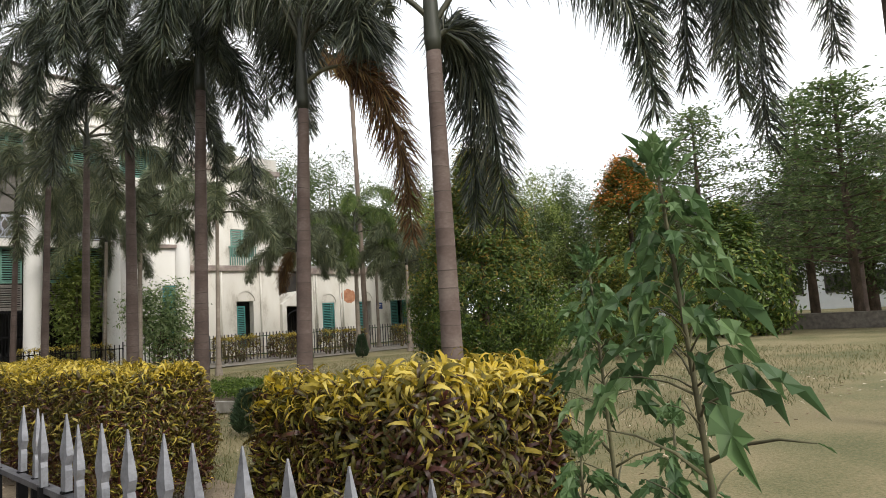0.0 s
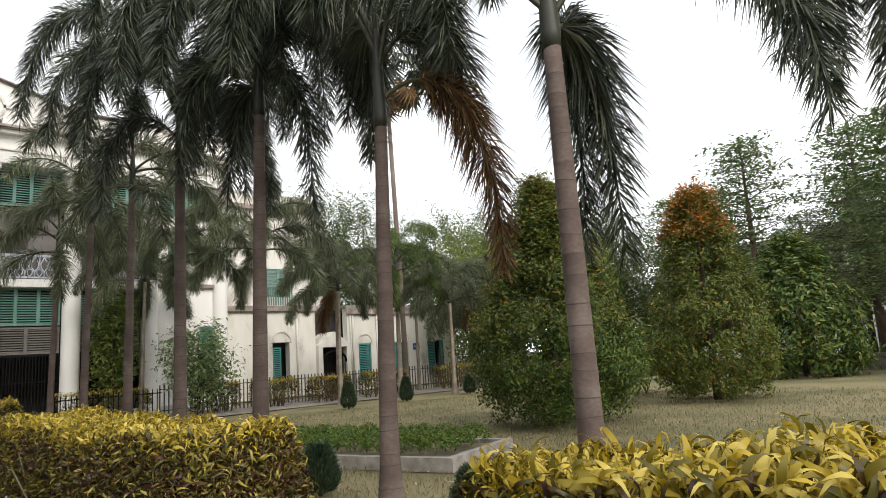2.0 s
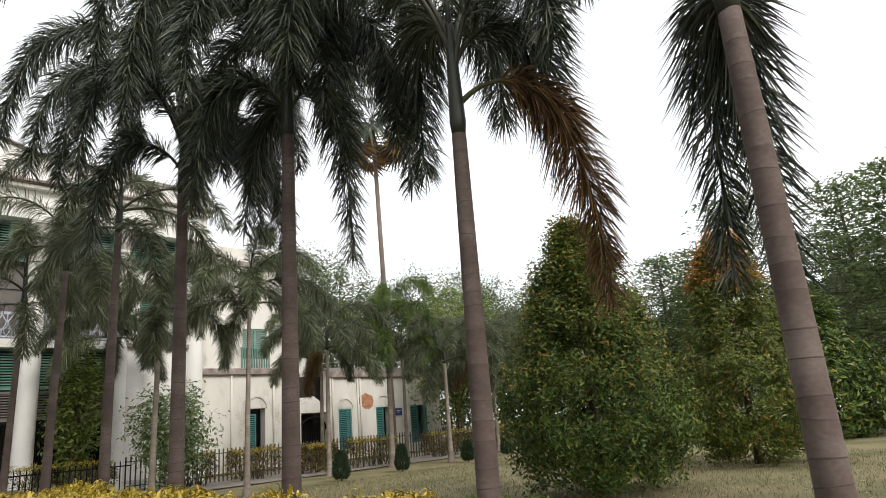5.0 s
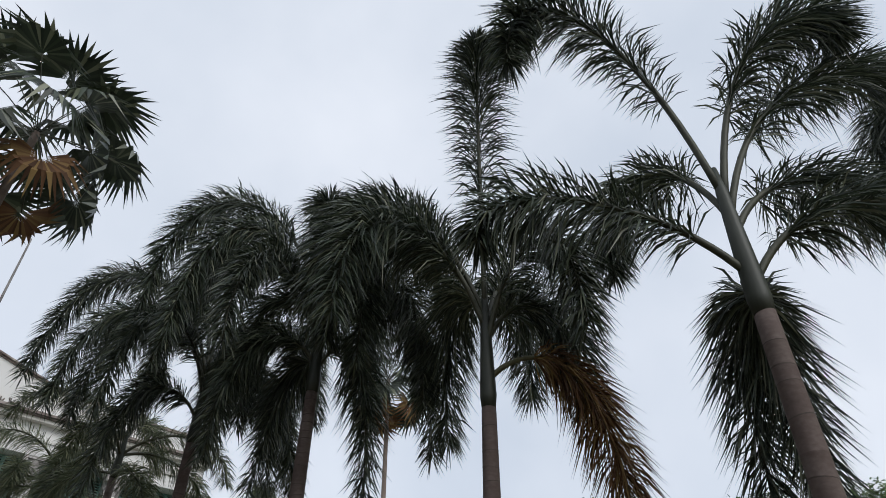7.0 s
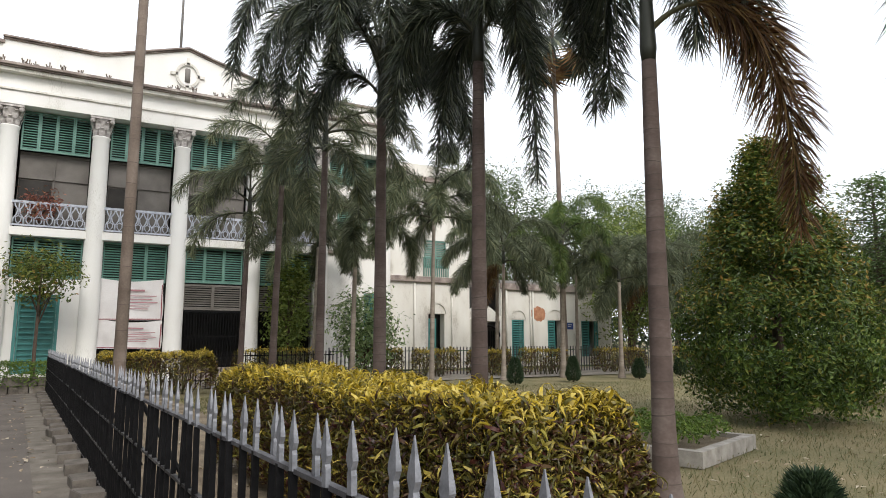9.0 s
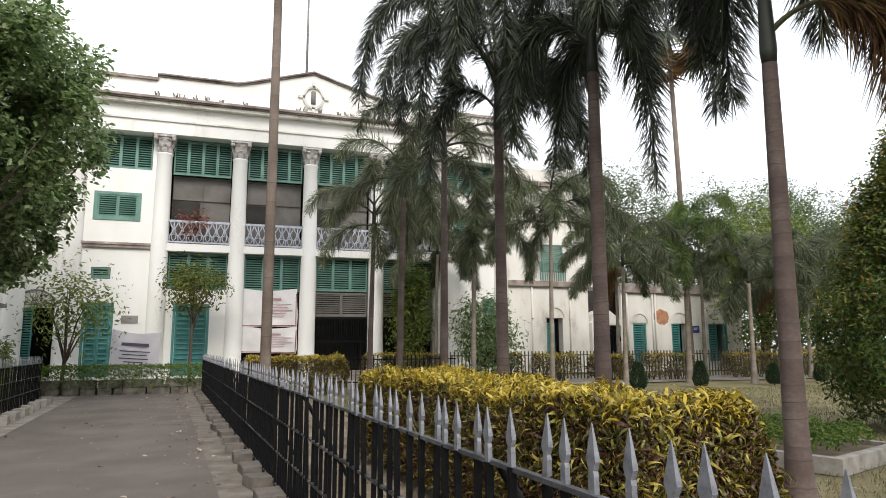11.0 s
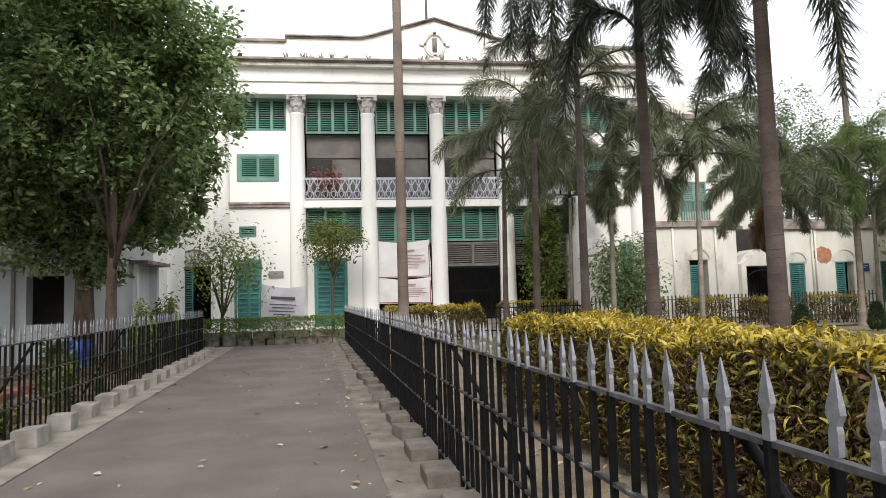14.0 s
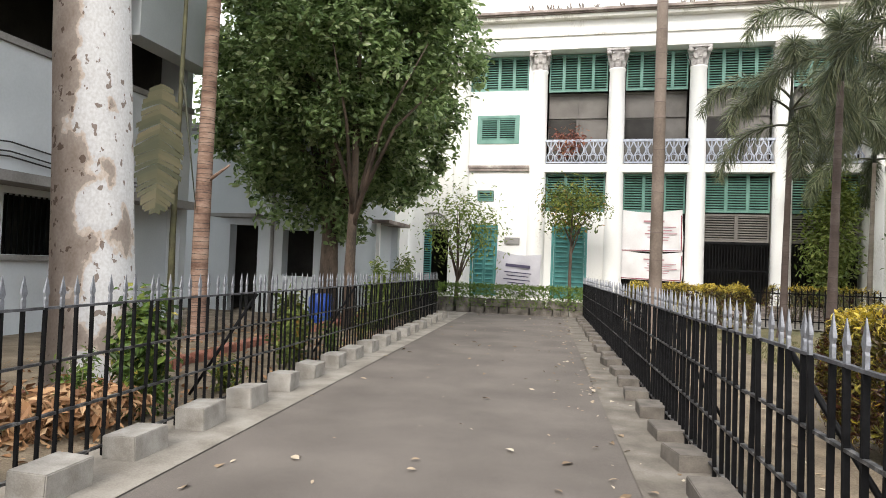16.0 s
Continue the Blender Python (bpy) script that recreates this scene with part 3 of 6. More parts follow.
# columns with leafy capitals
colm = lathe([(0.40, 0.0), (0.40, 0.12), (0.36, 0.16), (0.37, 0.24), (0.31, 0.30), (0.30, 1.5), (0.295, 3.5), (0.275, 6.0), (0.255, 8.02), (0.28, 8.06), (0.28, 8.10)], 24)
column_mesh = bpy.data.meshes.new("shaft")
colm.to_mesh(column_mesh)
colm.free()
column_mesh.materials.append(M_white)
bm = lathe([(0.24, 8.10), (0.25, 8.35), (0.30, 8.58), (0.33, 8.62), (0.33, 8.66)], 16)
box(bm, -0.36, 0.36, -0.36, 0.36, 8.66, 8.74)
for tier, (r, z, h, k) in enumerate(((0.265, 8.12, 0.26, 8), (0.285, 8.32, 0.26, 8))):
    for i in range(k):
        a = 2 * math.pi * (i + 0.5 * tier) / k
        prof = [(0, 0, 0.075), (0.03, h * 0.6, 0.085), (0.085, h, 0.06), (0.115, h * 0.88, 0.03)]
        ring = []
        for d, z1, w in prof:
            ring.append([bm.verts.new(((r + d) * math.cos(a) - s * w * math.sin(a), (r + d) * math.sin(a) + s * w * math.cos(a), z + z1)) for s in (-1, 1)])
        for p, q in zip(ring, ring[1:]):
            bm.faces.new((p[0], p[1], q[1], q[0]))
for i in range(4):
    a = math.pi / 4 + i * math.pi / 2
    vs = bmesh.ops.create_uvsphere(bm, u_segments=8, v_segments=6, radius=0.085)["verts"]
    bmesh.ops.translate(bm, verts=vs, vec=(0.41 * math.cos(a), 0.41 * math.sin(a), 8.60))
capital_mesh = bpy.data.meshes.new("capital")
bm.to_mesh(capital_mesh)
bm.free()
capital_mesh.materials.append(M_capital)
for x, y in [(c, WALL - 0.12) for c in COLS] + [(-3.25, WALL - 0.02), (-4.85, WALL + 0.1), (RIGHT - 0.1, WALL - 0.02)]:
    sh = new("column", column_mesh)
    sh.parent, sh.location = hall, (x, y, 0)
    cp = new("capital", capital_mesh)
    cp.parent = sh
    cp["label"] = "weathered leafy plaster capital"
# shutters and screens of the four bays
balus = bmesh.new()
for i in range(4):
    a, b = COLS[i] + 0.3, COLS[i + 1] - 0.3
    louvres("shutter", a, b, 7.42, 8.72, WALL + 0.05, hall, 4)
    bm = boxes((a, b, WALL + 0.32, WALL + 0.34, 4.9, 7.40))
    part("screen", bm, M_mesh, hall, "grey gauze screen of the upper veranda")
    bm = boxes(((a + b) / 2 - 0.02, (a + b) / 2 + 0.02, WALL + 0.26, WALL + 0.31, 4.9, 7.40), (a, b, WALL + 0.26, WALL + 0.31, 6.55, 6.60), (a, b, WALL + 0.26, WALL + 0.31, 7.36, 7.42))
    part("screen_frame", bm, M_mesh, hall)
    # flat dark panel on the screen, painted shade for an opening
    part("room", boxes((a + 0.02, (a + b) / 2 - 0.05, WALL + 0.30, WALL + 0.315, 5.75, 6.5)), M_dark, hall, "near-black panel painted as a shaded opening in the screen")
    # cast-iron balcony panel
    bm = boxes((a - 0.06, b + 0.06, WALL - 0.26, WALL - 0.20, 5.64, 5.72), (a - 0.06, b + 0.06, WALL - 0.25, WALL - 0.21, 4.92, 4.97))
    n = 7
    for k in range(n):
        cx = a + (k + 0.5) * (b - a) / n
        w = (b - a) / n * 0.5
        for s in (-1, 1):
            tube([(cx + s * w * f, WALL - 0.23, z) for f, z in ((0.95, 4.97), (0.95, 5.15), (0.35, 5.28), (0.2, 5.42), (0.75, 5.55), (0.9, 5.64))], 0.022, 5, bm)
            tube([(cx + s * w * f, WALL - 0.23, z) for f, z in ((0.0, 4.97), (0.5, 5.07), (0.55, 5.18), (0.1, 5.22))], 0.018, 5, bm)
        tube([(cx, WALL - 0.23, 5.2), (cx, WALL - 0.23, 5.64)], 0.02, 5, bm)
    part("balcony_panel", bm, M_ironpale, hall, "pale scrolled cast-iron balcony panel")
louvres("shutter", COLS[0] + 0.3, COLS[1] - 0.3, 3.32, 4.60, WALL + 0.08, hall, 3)
louvres("shutter", COLS[1] + 0.3, COLS[2] - 0.3, 3.30, 4.60, WALL + 0.08, hall, 3)
louvres("shutter", COLS[2] + 0.3, COLS[3] - 0.3, 3.35, 4.60, WALL + 0.08, hall, 3)
louvres("shutter", COLS[3] + 0.3, COLS[4] - 0.3, 3.35, 4.60, WALL + 0.08, hall, 3)
louvres("louvre_screen", COLS[2] + 0.3, COLS[3] - 0.3, 2.40, 3.30, WALL + 0.10, hall, 2, 0.08, M_mesh, "dark grey louvred screen")
louvres("louvre_screen", COLS[3] + 0.3, COLS[4] - 0.3, 2.40, 3.30, WALL + 0.10, hall, 2, 0.08, M_mesh, "dark grey louvred screen")
for i in (1, 2, 3):
    a, b = COLS[i] + 0.28, COLS[i + 1] - 0.28
    bm = boxes((a, b, WALL + 0.08, WALL + 0.13, 2.32, 2.40), (a, b, WALL + 0.08, WALL + 0.12, 1.45, 1.50), (a, b, WALL + 0.08, WALL + 0.12, 0.42, 0.47))
    for k in range(22):
        x = a + (k + 0.5) * (b - a) / 22
        box(bm, x - 0.012, x + 0.012, WALL + 0.09, WALL + 0.115, 0.3, 2.40 if i > 1 else 3.3)
    part("grille", bm, M_black, hall, "folding dark iron gate")
louvres("shutter", -3.02, -0.97, 7.52, 8.72, WALL + 0.1, hall, 4)
louvres("window_shutter", -2.60, -1.35, 5.74, 6.54, WALL + 0.03, hall, 2, 0.075)
part("window_frame", boxes((-2.72, -2.60, WALL - 0.03, WALL + 0.06, 5.64, 6.64), (-1.35, -1.23, WALL - 0.03, WALL + 0.06, 5.64, 6.64), (-2.60, -1.35, WALL - 0.03, WALL + 0.06, 6.54, 6.64), (-2.60, -1.35, WALL - 0.03, WALL + 0.06, 5.64, 5.74)), M_teal, hall)
louvres("shutter", COLS[4] + 0.37, RIGHT - 0.32, 7.52, 8.72, WALL + 0.1, hall, 4)
louvres("window_shutter", COLS[4] + 0.72, COLS[4] + 1.98, 5.72, 6.56, WALL + 0.03, hall, 2, 0.075)
louvres("window_shutter", RIGHT - 0.88, RIGHT - 0.27, 0.92, 3.18, WALL + 0.05, hall, 2, 0.075, M_tealdoor)
louvres("window_shutter", -2.63, -2.07, 3.62, 3.98, WALL + 0.05, hall, 1, 0.07)
part("band", boxes((-3.4, COLS[0] - 0.26, WALL - 0.10, WALL - 0.004, 4.68, 4.78), (-3.4, COLS[0] - 0.26, WALL - 0.14, WALL - 0.004, 4.78, 4.86)), M_cornice, hall, "dark string course")
part("band", boxes((COLS[4] + 0.32, RIGHT, WALL - 0.14, WALL - 0.004, 4.70, 4.84)), M_cornice, hall, "dark string course")
part("plaque", boxes((-1.62, -1.1, WALL - 0.05, WALL - 0.004, 2.12, 2.36), (-1.56, -1.16, WALL - 0.06, WALL - 0.052, 2.17, 2.31)), M_slab, hall, "grey stone plaque")
# doors
for x0, x1, ajar in ((0.08, 1.1, 0), (-2.73, -1.96, 0)):
    w = (x1 - x0) / 2
    for k in range(2):
        a = x0 + k * w
        louvres("door_leaf", a + 0.01, a + w - 0.01, 0.3, 2.68, WALL + 0.08, hall, 1, 0.17, M_tealdoor, "blue-green panelled door leaf")
    part("door_frame", boxes((x0 - 0.09, x0 - 0.004, WALL - 0.02, WALL + 0.06, 0.3, 2.79), (x1 + 0.004, x1 + 0.09, WALL - 0.02, WALL + 0.06, 0.3, 2.79), (x0 - 0.004, x1 + 0.004, WALL - 0.02, WALL + 0.06, 2.704, 2.79), (x0, x1, WALL + 0.12, WALL + 0.14, 0.3, 2.7)), M_tealdoor, hall)
louvres("door_leaf", -4.82, -4.30, 0.3, 2.6, WALL + 0.28, hall, 1, 0.085, M_tealdoor, "green louvred door leaf standing open")
bm = bmesh.new()
for i in range(9):
    a = math.pi * i / 8
    tube([(-4.27, WALL + 0.26, 2.70), (-4.27 + 0.57 * math.cos(a), WALL + 0.26, 2.70 + 0.5 * math.sin(a))], 0.014, 5, bm)
tube([(-4.27 + 0.57 * math.cos(math.pi * i / 12), WALL + 0.26, 2.70 + 0.5 * math.sin(math.pi * i / 12)) for i in range(13)], 0.03, 6, bm)
part("fanlight", bm, M_slab, hall, "fan-shaped grille over the door")
part("plinth", boxes((-6.3, -3.4, WALL + 0.1, WALL + 0.3, 0, 0.34), (-3.4, RIGHT, WALL - 0.34, WALL - 0.004, 0, 0.32)), M_oldwhite, hall)
bm = bmesh.new()
for k in range(4):
    box(bm, COLS[2] + 0.1, COLS[3] + 1.2, WALL - 0.4 - 0.32 * (k + 1), WALL - 0.37 - 0.32 * k, 0, 0.42 - 0.1 * k, 0.015)
part("steps", bm, M_steps, hall, "worn stone entrance steps")
part("flagpole", tube([(CX - 0.25, WALL, 11.6), (CX - 0.25, WALL, 16.2)], [0.05, 0.03], 8), M_slab, hall, "thin grey flagpole on the gable")
for k in range(18):
    x = -3 + 14 * RNG.random()
    bm = bmesh.new()
    for j in range(4):
        tube([(x + 0.03 * j, WALL - 0.78, 9.97), (x + 0.05 * j - 0.04, WALL - 0.80, 9.97 + 0.06 + 0.14 * RNG.random())], [0.012, 0.02], 5, bm)
    part("weed", bm, M_bark, hall, "small dry weed rooted on the cornice")

# ---- right: the two-storey corner with the arched door, porch and low wing ----
BACK = 27.9
wing = empty("side_wing", (0, 0, 0), "weathered white low wing with arched green doors", "building")
wing.matrix_basis = Matrix.Translation((-0.06, 0.02, 0)) @ Matrix.Scale(1.114, 4)


def arch_front(bm, x0, x1, zb, zs, y, depth, seg=10):
    """Shallow arched recess head as a filled half round."""
    r = (x1 - x0) / 2
    cx = (x0 + x1) / 2
    vs = [bm.verts.new((cx + r * math.cos(math.pi * i / seg), y, zs + r * math.sin(math.pi * i / seg))) for i in range(seg + 1)]
    bm.faces.new(vs[::-1])
    vt = [bm.verts.new((cx + r * 1.16 * math.cos(math.pi * i / seg), y - depth, zs + r * 1.16 * math.sin(math.pi * i / seg))) for i in range(seg + 1)]
    vi = [bm.verts.new((cx + r * math.cos(math.pi * i / seg), y - depth, zs + r * math.sin(math.pi * i / seg))) for i in range(seg + 1)]
    for i in range(seg):
        bm.faces.new((vt[i], vt[i + 1], vi[i + 1], vi[i]))
        bm.faces.new((vi[i], vi[i + 1], vs[i + 1], vs[i]))


bm = bmesh.new()
pierced(bm, RIGHT + 0.004, 17.0, 0, 8.2, BACK, BACK + 0.4, [(14.9, 15.7, 0.3, 2.35), (14.7, 15.8, 4.35, 5.6)])
part("wall", bm, M_oldwhite, wing, "weathered white corner wall")
bm = bmesh.new()
pierced(bm, 18.7, 25.5, 0, 3.85, BACK, BACK + 0.4, [(19.3, 20.0, 0.4, 2.15), (21.4, 22.25, 0.4, 2.15), (23.5, 24.6, 0.4, 2.15)])
part("wall", bm, M_oldwhite, wing, "weathered white wing wall")
part("side_wall", boxes((25.1, 25.5, BACK + 0.4, 40, 0, 3.85)), M_oldwhite, wing)
part("side_wall", boxes((17.0 - 0.4, 17.0, BACK + 0.4, 38, 0, 8.2)), M_oldwhite, wing)
# dark sheet painted as the shade inside the wing doors
part("interior", boxes((13, 25.1, BACK + 1.2, BACK + 1.3, 0, 3.7)), M_dark, wing)
part("roof", boxes((18.6, 25.7, BACK - 0.1, 40, 3.85, 3.97)), M_slab, wing, "flat stained concrete roof")
for c in ((RIGHT + 0.004, 17.15, BACK - 0.2, BACK + 0.4, 8.2, 8.4), (RIGHT + 0.004, 17.1, BACK - 0.16, BACK - 0.004, 3.72, 3.95), (18.6, 25.6, BACK - 0.16, BACK - 0.104, 3.55, 3.84)):
    part("cornice", boxes(c), M_cornice, wing, "dark weathered cornice")
part("parapet", boxes((RIGHT + 0.004, 17.1, BACK, BACK + 0.3, 8.4, 9.0)), M_oldwhite, wing)
for a, b, z in ((14.86, 15.74, 2.36), (19.25, 20.05, 2.18), (21.35, 22.3, 2.18), (23.5, 24.6, 2.18)):
    bm = bmesh.new()
    arch_front(bm, a, b, 0, z, BACK - 0.01, 0.05)
    part("arch_moulding", bm, M_oldwhite, wing, "plaster arch over the door")
for a, b, half in ((14.92, 15.3, 0), (19.32, 19.98, 0), (21.42, 21.85, 0), (23.52, 24.0, 0), (24.35, 24.58, 0)):
    louvres("door_leaf", a, b, 0.4, 2.14, BACK + 0.04, wing, 1, 0.08, M_tealdoor, "teal louvred door leaf")
louvres("window_shutter", 14.72, 15.78, 4.37, 5.58, BACK + 0.05, wing, 2, 0.08)
part("balcony_rail", boxes(*[(14.6 + 0.11 * k, 14.64 + 0.11 * k, BACK - 0.14, BACK - 0.10, 3.97, 4.75) for k in range(12)], (14.56, 15.9, BACK - 0.15, BACK - 0.09, 4.75, 4.81)), M_teal, wing, "green wooden balcony rail")
bm = bmesh.new()
tri = [bm.verts.new(v) for v in ((17.0, BACK - 0.25, 2.05), (18.7, BACK - 0.25, 2.05), (18.7, BACK - 0.25, 2.15), (17.85, BACK - 0.25, 2.75), (17.0, BACK - 0.25, 2.15))]
trb = [bm.verts.new((v.co.x, BACK + 1.6, v.co.z)) for v in tri]
bm.faces.new(tri)
bm.faces.new(trb[::-1])
for i in range(5):
    bm.faces.new((tri[i], trb[i], trb[(i + 1) % 5], tri[(i + 1) % 5]))
box(bm, 17.0, 17.22, BACK - 0.25, BACK + 0.1, 0, 2.046)
box(bm, 18.48, 18.7, BACK - 0.25, BACK + 0.1, 0, 2.046)
part("porch", bm, M_oldwhite, wing, "small gabled white porch")
bm = bmesh.new()
tube([(17.22 + 0.63 + 0.63 * math.cos(math.pi * i / 12), BACK - 0.2, 1.35 + 0.5 * math.sin(math.pi * i / 12)) for i in range(13)], 0.05, 6, bm)
for k in range(10):
    x = 17.28 + 0.125 * k
    box(bm, x - 0.012, x + 0.012, BACK - 0.21, BACK - 0.19, 0, 1.6)
part("grille", bm, M_black, wing, "dark arched iron gate")
part("stair_wall", boxes((17.004, 18.7, BACK + 1.6, BACK + 1.8, 0, 4.6)), M_oldwhite, wing)
part("window", boxes((17.3, 18.3, BACK + 1.55, BACK + 1.596, 3.0, 3.9)), M_mesh, wing, "grey window over the porch")
for x in (18.85, 18.98, 20.35, 20.5, 16.05, 14.2):
    part("drainpipe", tube([(x, BACK - 0.06, 0), (x, BACK - 0.06, 3.7)], 0.04, 8), M_oldwhite, wing, "white painted drainpipe")
bm = bmesh.new()
bmesh.ops.create_icosphere(bm, subdivisions=3, radius=0.5)
for v in bm.verts:
    v.co = Vector((20.85 + v.co.x * 0.85, BACK - 0.004 + v.co.y * 0.012, 2.45 + v.co.z * 0.65)) + 0.12 * noise.noise_vector(v.co * 5) * Vector((1, 0, 1))
part("patch", bm, M_brickpatch, wing, "patch of bare brick where plaster fell")
sg = part("wall_sign", boxes((22.55, 22.95, BACK - 0.03, BACK - 0.003, 1.72, 2.05)), M_bluesign, wing, "small blue enamel sign")
part("sign_text", boxes((22.62, 22.88, BACK - 0.034, BACK - 0.031, 1.93, 1.96), (22.62, 22.80, BACK - 0.034, BACK - 0.031, 1.85, 1.88)), M_banner, sg)

# ---- the low wall with a clipped hedge at the end of the drive ----
bm = bmesh.new()
for i in range(44):
    x = -8.0 + 9.2 * i / 44
    for z0, z1 in ((0, 0.21), (0.215, 0.42)):
        o = 0.1 * RNG.random()
        box(bm, x + o, x + 0.2 + o, 22.42 + 0.03 * RNG.random(), 22.9, z0, z1, 0.015)
tagged(part("low_wall", bm, M_stonewall), "low mossy rubble wall across the end of the drive", "wall", kind="structure")


def clipped_hedge(name, x0, x1, y0, y1, z0, z1, n, size, material, label, seed):
    rg = np.random.default_rng(seed)
    p = np.stack([rg.uniform(x0, x1, n), rg.uniform(y0, y1, n), z0 + (z1 - z0) * rg.random(n) ** 0.6], 1)
    face = rg.integers(0, 3, n)
    p[face == 0, 1] = y0 + rg.normal(0, 0.03, (face == 0).sum())
    p[face == 1, 2] = z1 + rg.normal(0, 0.03, (face == 1).sum())
    up = np.where((face == 1)[:, None], (0, 0, 1.0), (0, -0.8, 0.4))
    me = leaf_mesh(name, p, rotations(n, up, 0.6, rg), size * (0.6 + 0.8 * rg.random(n)), LEAF_SIMPLE, material)
    return tagged(new(name, me), label, "hedge")


clipped_hedge("clipped_hedge", -8.0, 1.3, 22.40, 22.95, 0.16, 0.78, 12000, 0.07, M_box, "clipped green hedge on a low rubble wall", 11)
clipped_hedge("boundary_hedge", 29.5, 62.0, 33.0, 34.6, 0.0, 2.6, 9000, 0.30, M_fardark, "dark overgrown hedge beyond the end of the wing", 12)
# ---- the iron fences ----
bm = bmesh.new()
box(bm, -0.0095, 0.0095, -0.0075, 0.0075, 0.04, 0.955)
bar_mesh = bpy.data.meshes.new("bar")
bm.to_mesh(bar_mesh)
bm.free()
bar_mesh.materials.append(M_black)
bm = bmesh.new()
prof = [(0.012, 0.955), (0.012, 1.0), (0.0085, 1.012), (0.0185, 1.034), (0.017, 1.046), (0.001, 1.125)]
rings = [[bm.verts.new((sx * (0.006 if i < 5 else 0.001), sy * w, z)) for sx, sy in ((-1, -1), (1, -1), (1, 1), (-1, 1))] for i, (w, z) in enumerate(prof)]
for a, b in zip(rings, rings[1:]):
    for i in range(4):
        bm.faces.new((a[i], a[(i + 1) % 4], b[(i + 1) % 4], b[i]))
bm.faces.new(rings[-1])
spear_mesh = bpy.data.meshes.new("spear")
bm.to_mesh(spear_mesh)
bm.free()
spear_mesh.materials.append(M_grey)
bm = bmesh.new()
box(bm, -0.11, 0.11, -0.17, 0.17, 0.0, 0.17, 0.006)
block_mesh = bpy.data.meshes.new("concrete_block")
bm.to_mesh(block_mesh)
bm.free()
block_mesh.materials.append(M_block)
# right-hand blocks: same shape, old concrete with its shadow in the colour
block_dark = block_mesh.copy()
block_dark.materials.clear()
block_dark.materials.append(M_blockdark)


def iron_fence(line, y0, y1, slope, inward, label, braces):
    fence = empty("iron_fence", (line(y0), y0, 0), label, "fence", "fences along the drive")
    length = (y1 - y0) * math.hypot(1, slope)
    u = Vector((slope, 1, 0)).normalized()
    rz = -math.degrees(math.atan2(u.x, u.y))
    fence.matrix_basis = pose(line(y0), y0, 0, 0, 0, rz)
    for z, h, m in ((0.95, 0.014, M_rail), (0.66, 0.014, M_ironrail), (0.38, 0.015, M_ironrail), (0.10, 0.015, M_ironrail)):
        for k in range(int(length / 2.4) + 1):
            a, b = k * 2.4, min(length, (k + 1) * 2.4)
            if b > a + 0.01:
                d = 0.004 * math.sin(k * 1.7)
                part("rail", boxes((-0.012, 0.012, a, b - 0.003, z - h / 2 + d, z + h / 2 + d)), m, fence, "dark grey worn top rail" if m is M_rail else "black iron rail")
    n = int(length / 0.130)
    for k in range(n):
        b = new("bar", bar_mesh)
        b.parent = fence
        b.matrix_basis = pose(RNG.normal(0, 0.002), k * 0.130 + 0.05, RNG.normal(0, 0.003), RNG.normal(0, 0.5), RNG.normal(0, 0.6), 0) @ Matrix.Diagonal((1.0 if inward > 0 else 1.25, 1.0, 1.0, 1.0))
        s = new("spear", spear_mesh)
        s.parent = b
        s.matrix_basis = pose(0, 0, 0, 0, 0, RNG.normal(0, 2.5))
    for y in braces:
        bm = tube([(0.016 * inward * -1, y, 0.94), (-0.5 * inward, y - 0.25, 0.03)], 0.015, 6)
        part("brace", bm, M_black, fence, "slanting iron brace")
    k = 0
    while k * 0.74 < length - 0.3:
        y = y0 + (k * 0.74 + 0.46) * u.y
        if y > -2:
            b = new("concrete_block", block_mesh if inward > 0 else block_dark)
            b.matrix_basis = pose(line(y) + (0.15 if inward > 0 else -0.10) + RNG.normal(0, 0.012), y, (0.018 if inward > 0 else -0.04) - 0.02 * RNG.random(), RNG.normal(0, 1.5), RNG.normal(0, 1.5), rz + RNG.normal(0, 4))
            tagged(b, "rough grey concrete footing block at the fence", "block", "fence footing blocks")
        k += 1
    return fence


iron_fence(fence_x, -6.0, 22.2, -0.0756, -1, "black iron railing with grey spear tips along the drive", (7.6, 10.7, 13.9, 17.0, 20.1, 23.2, 26.3))
iron_fence(left_x, -4.0, 20.1, -0.0701, 1, "black iron railing with pale spear tips beside the white building", (8.0, 11.1, 14.2, 17.3, 20.4, 23.4))

# ---- palms ----
FRONDS = {}


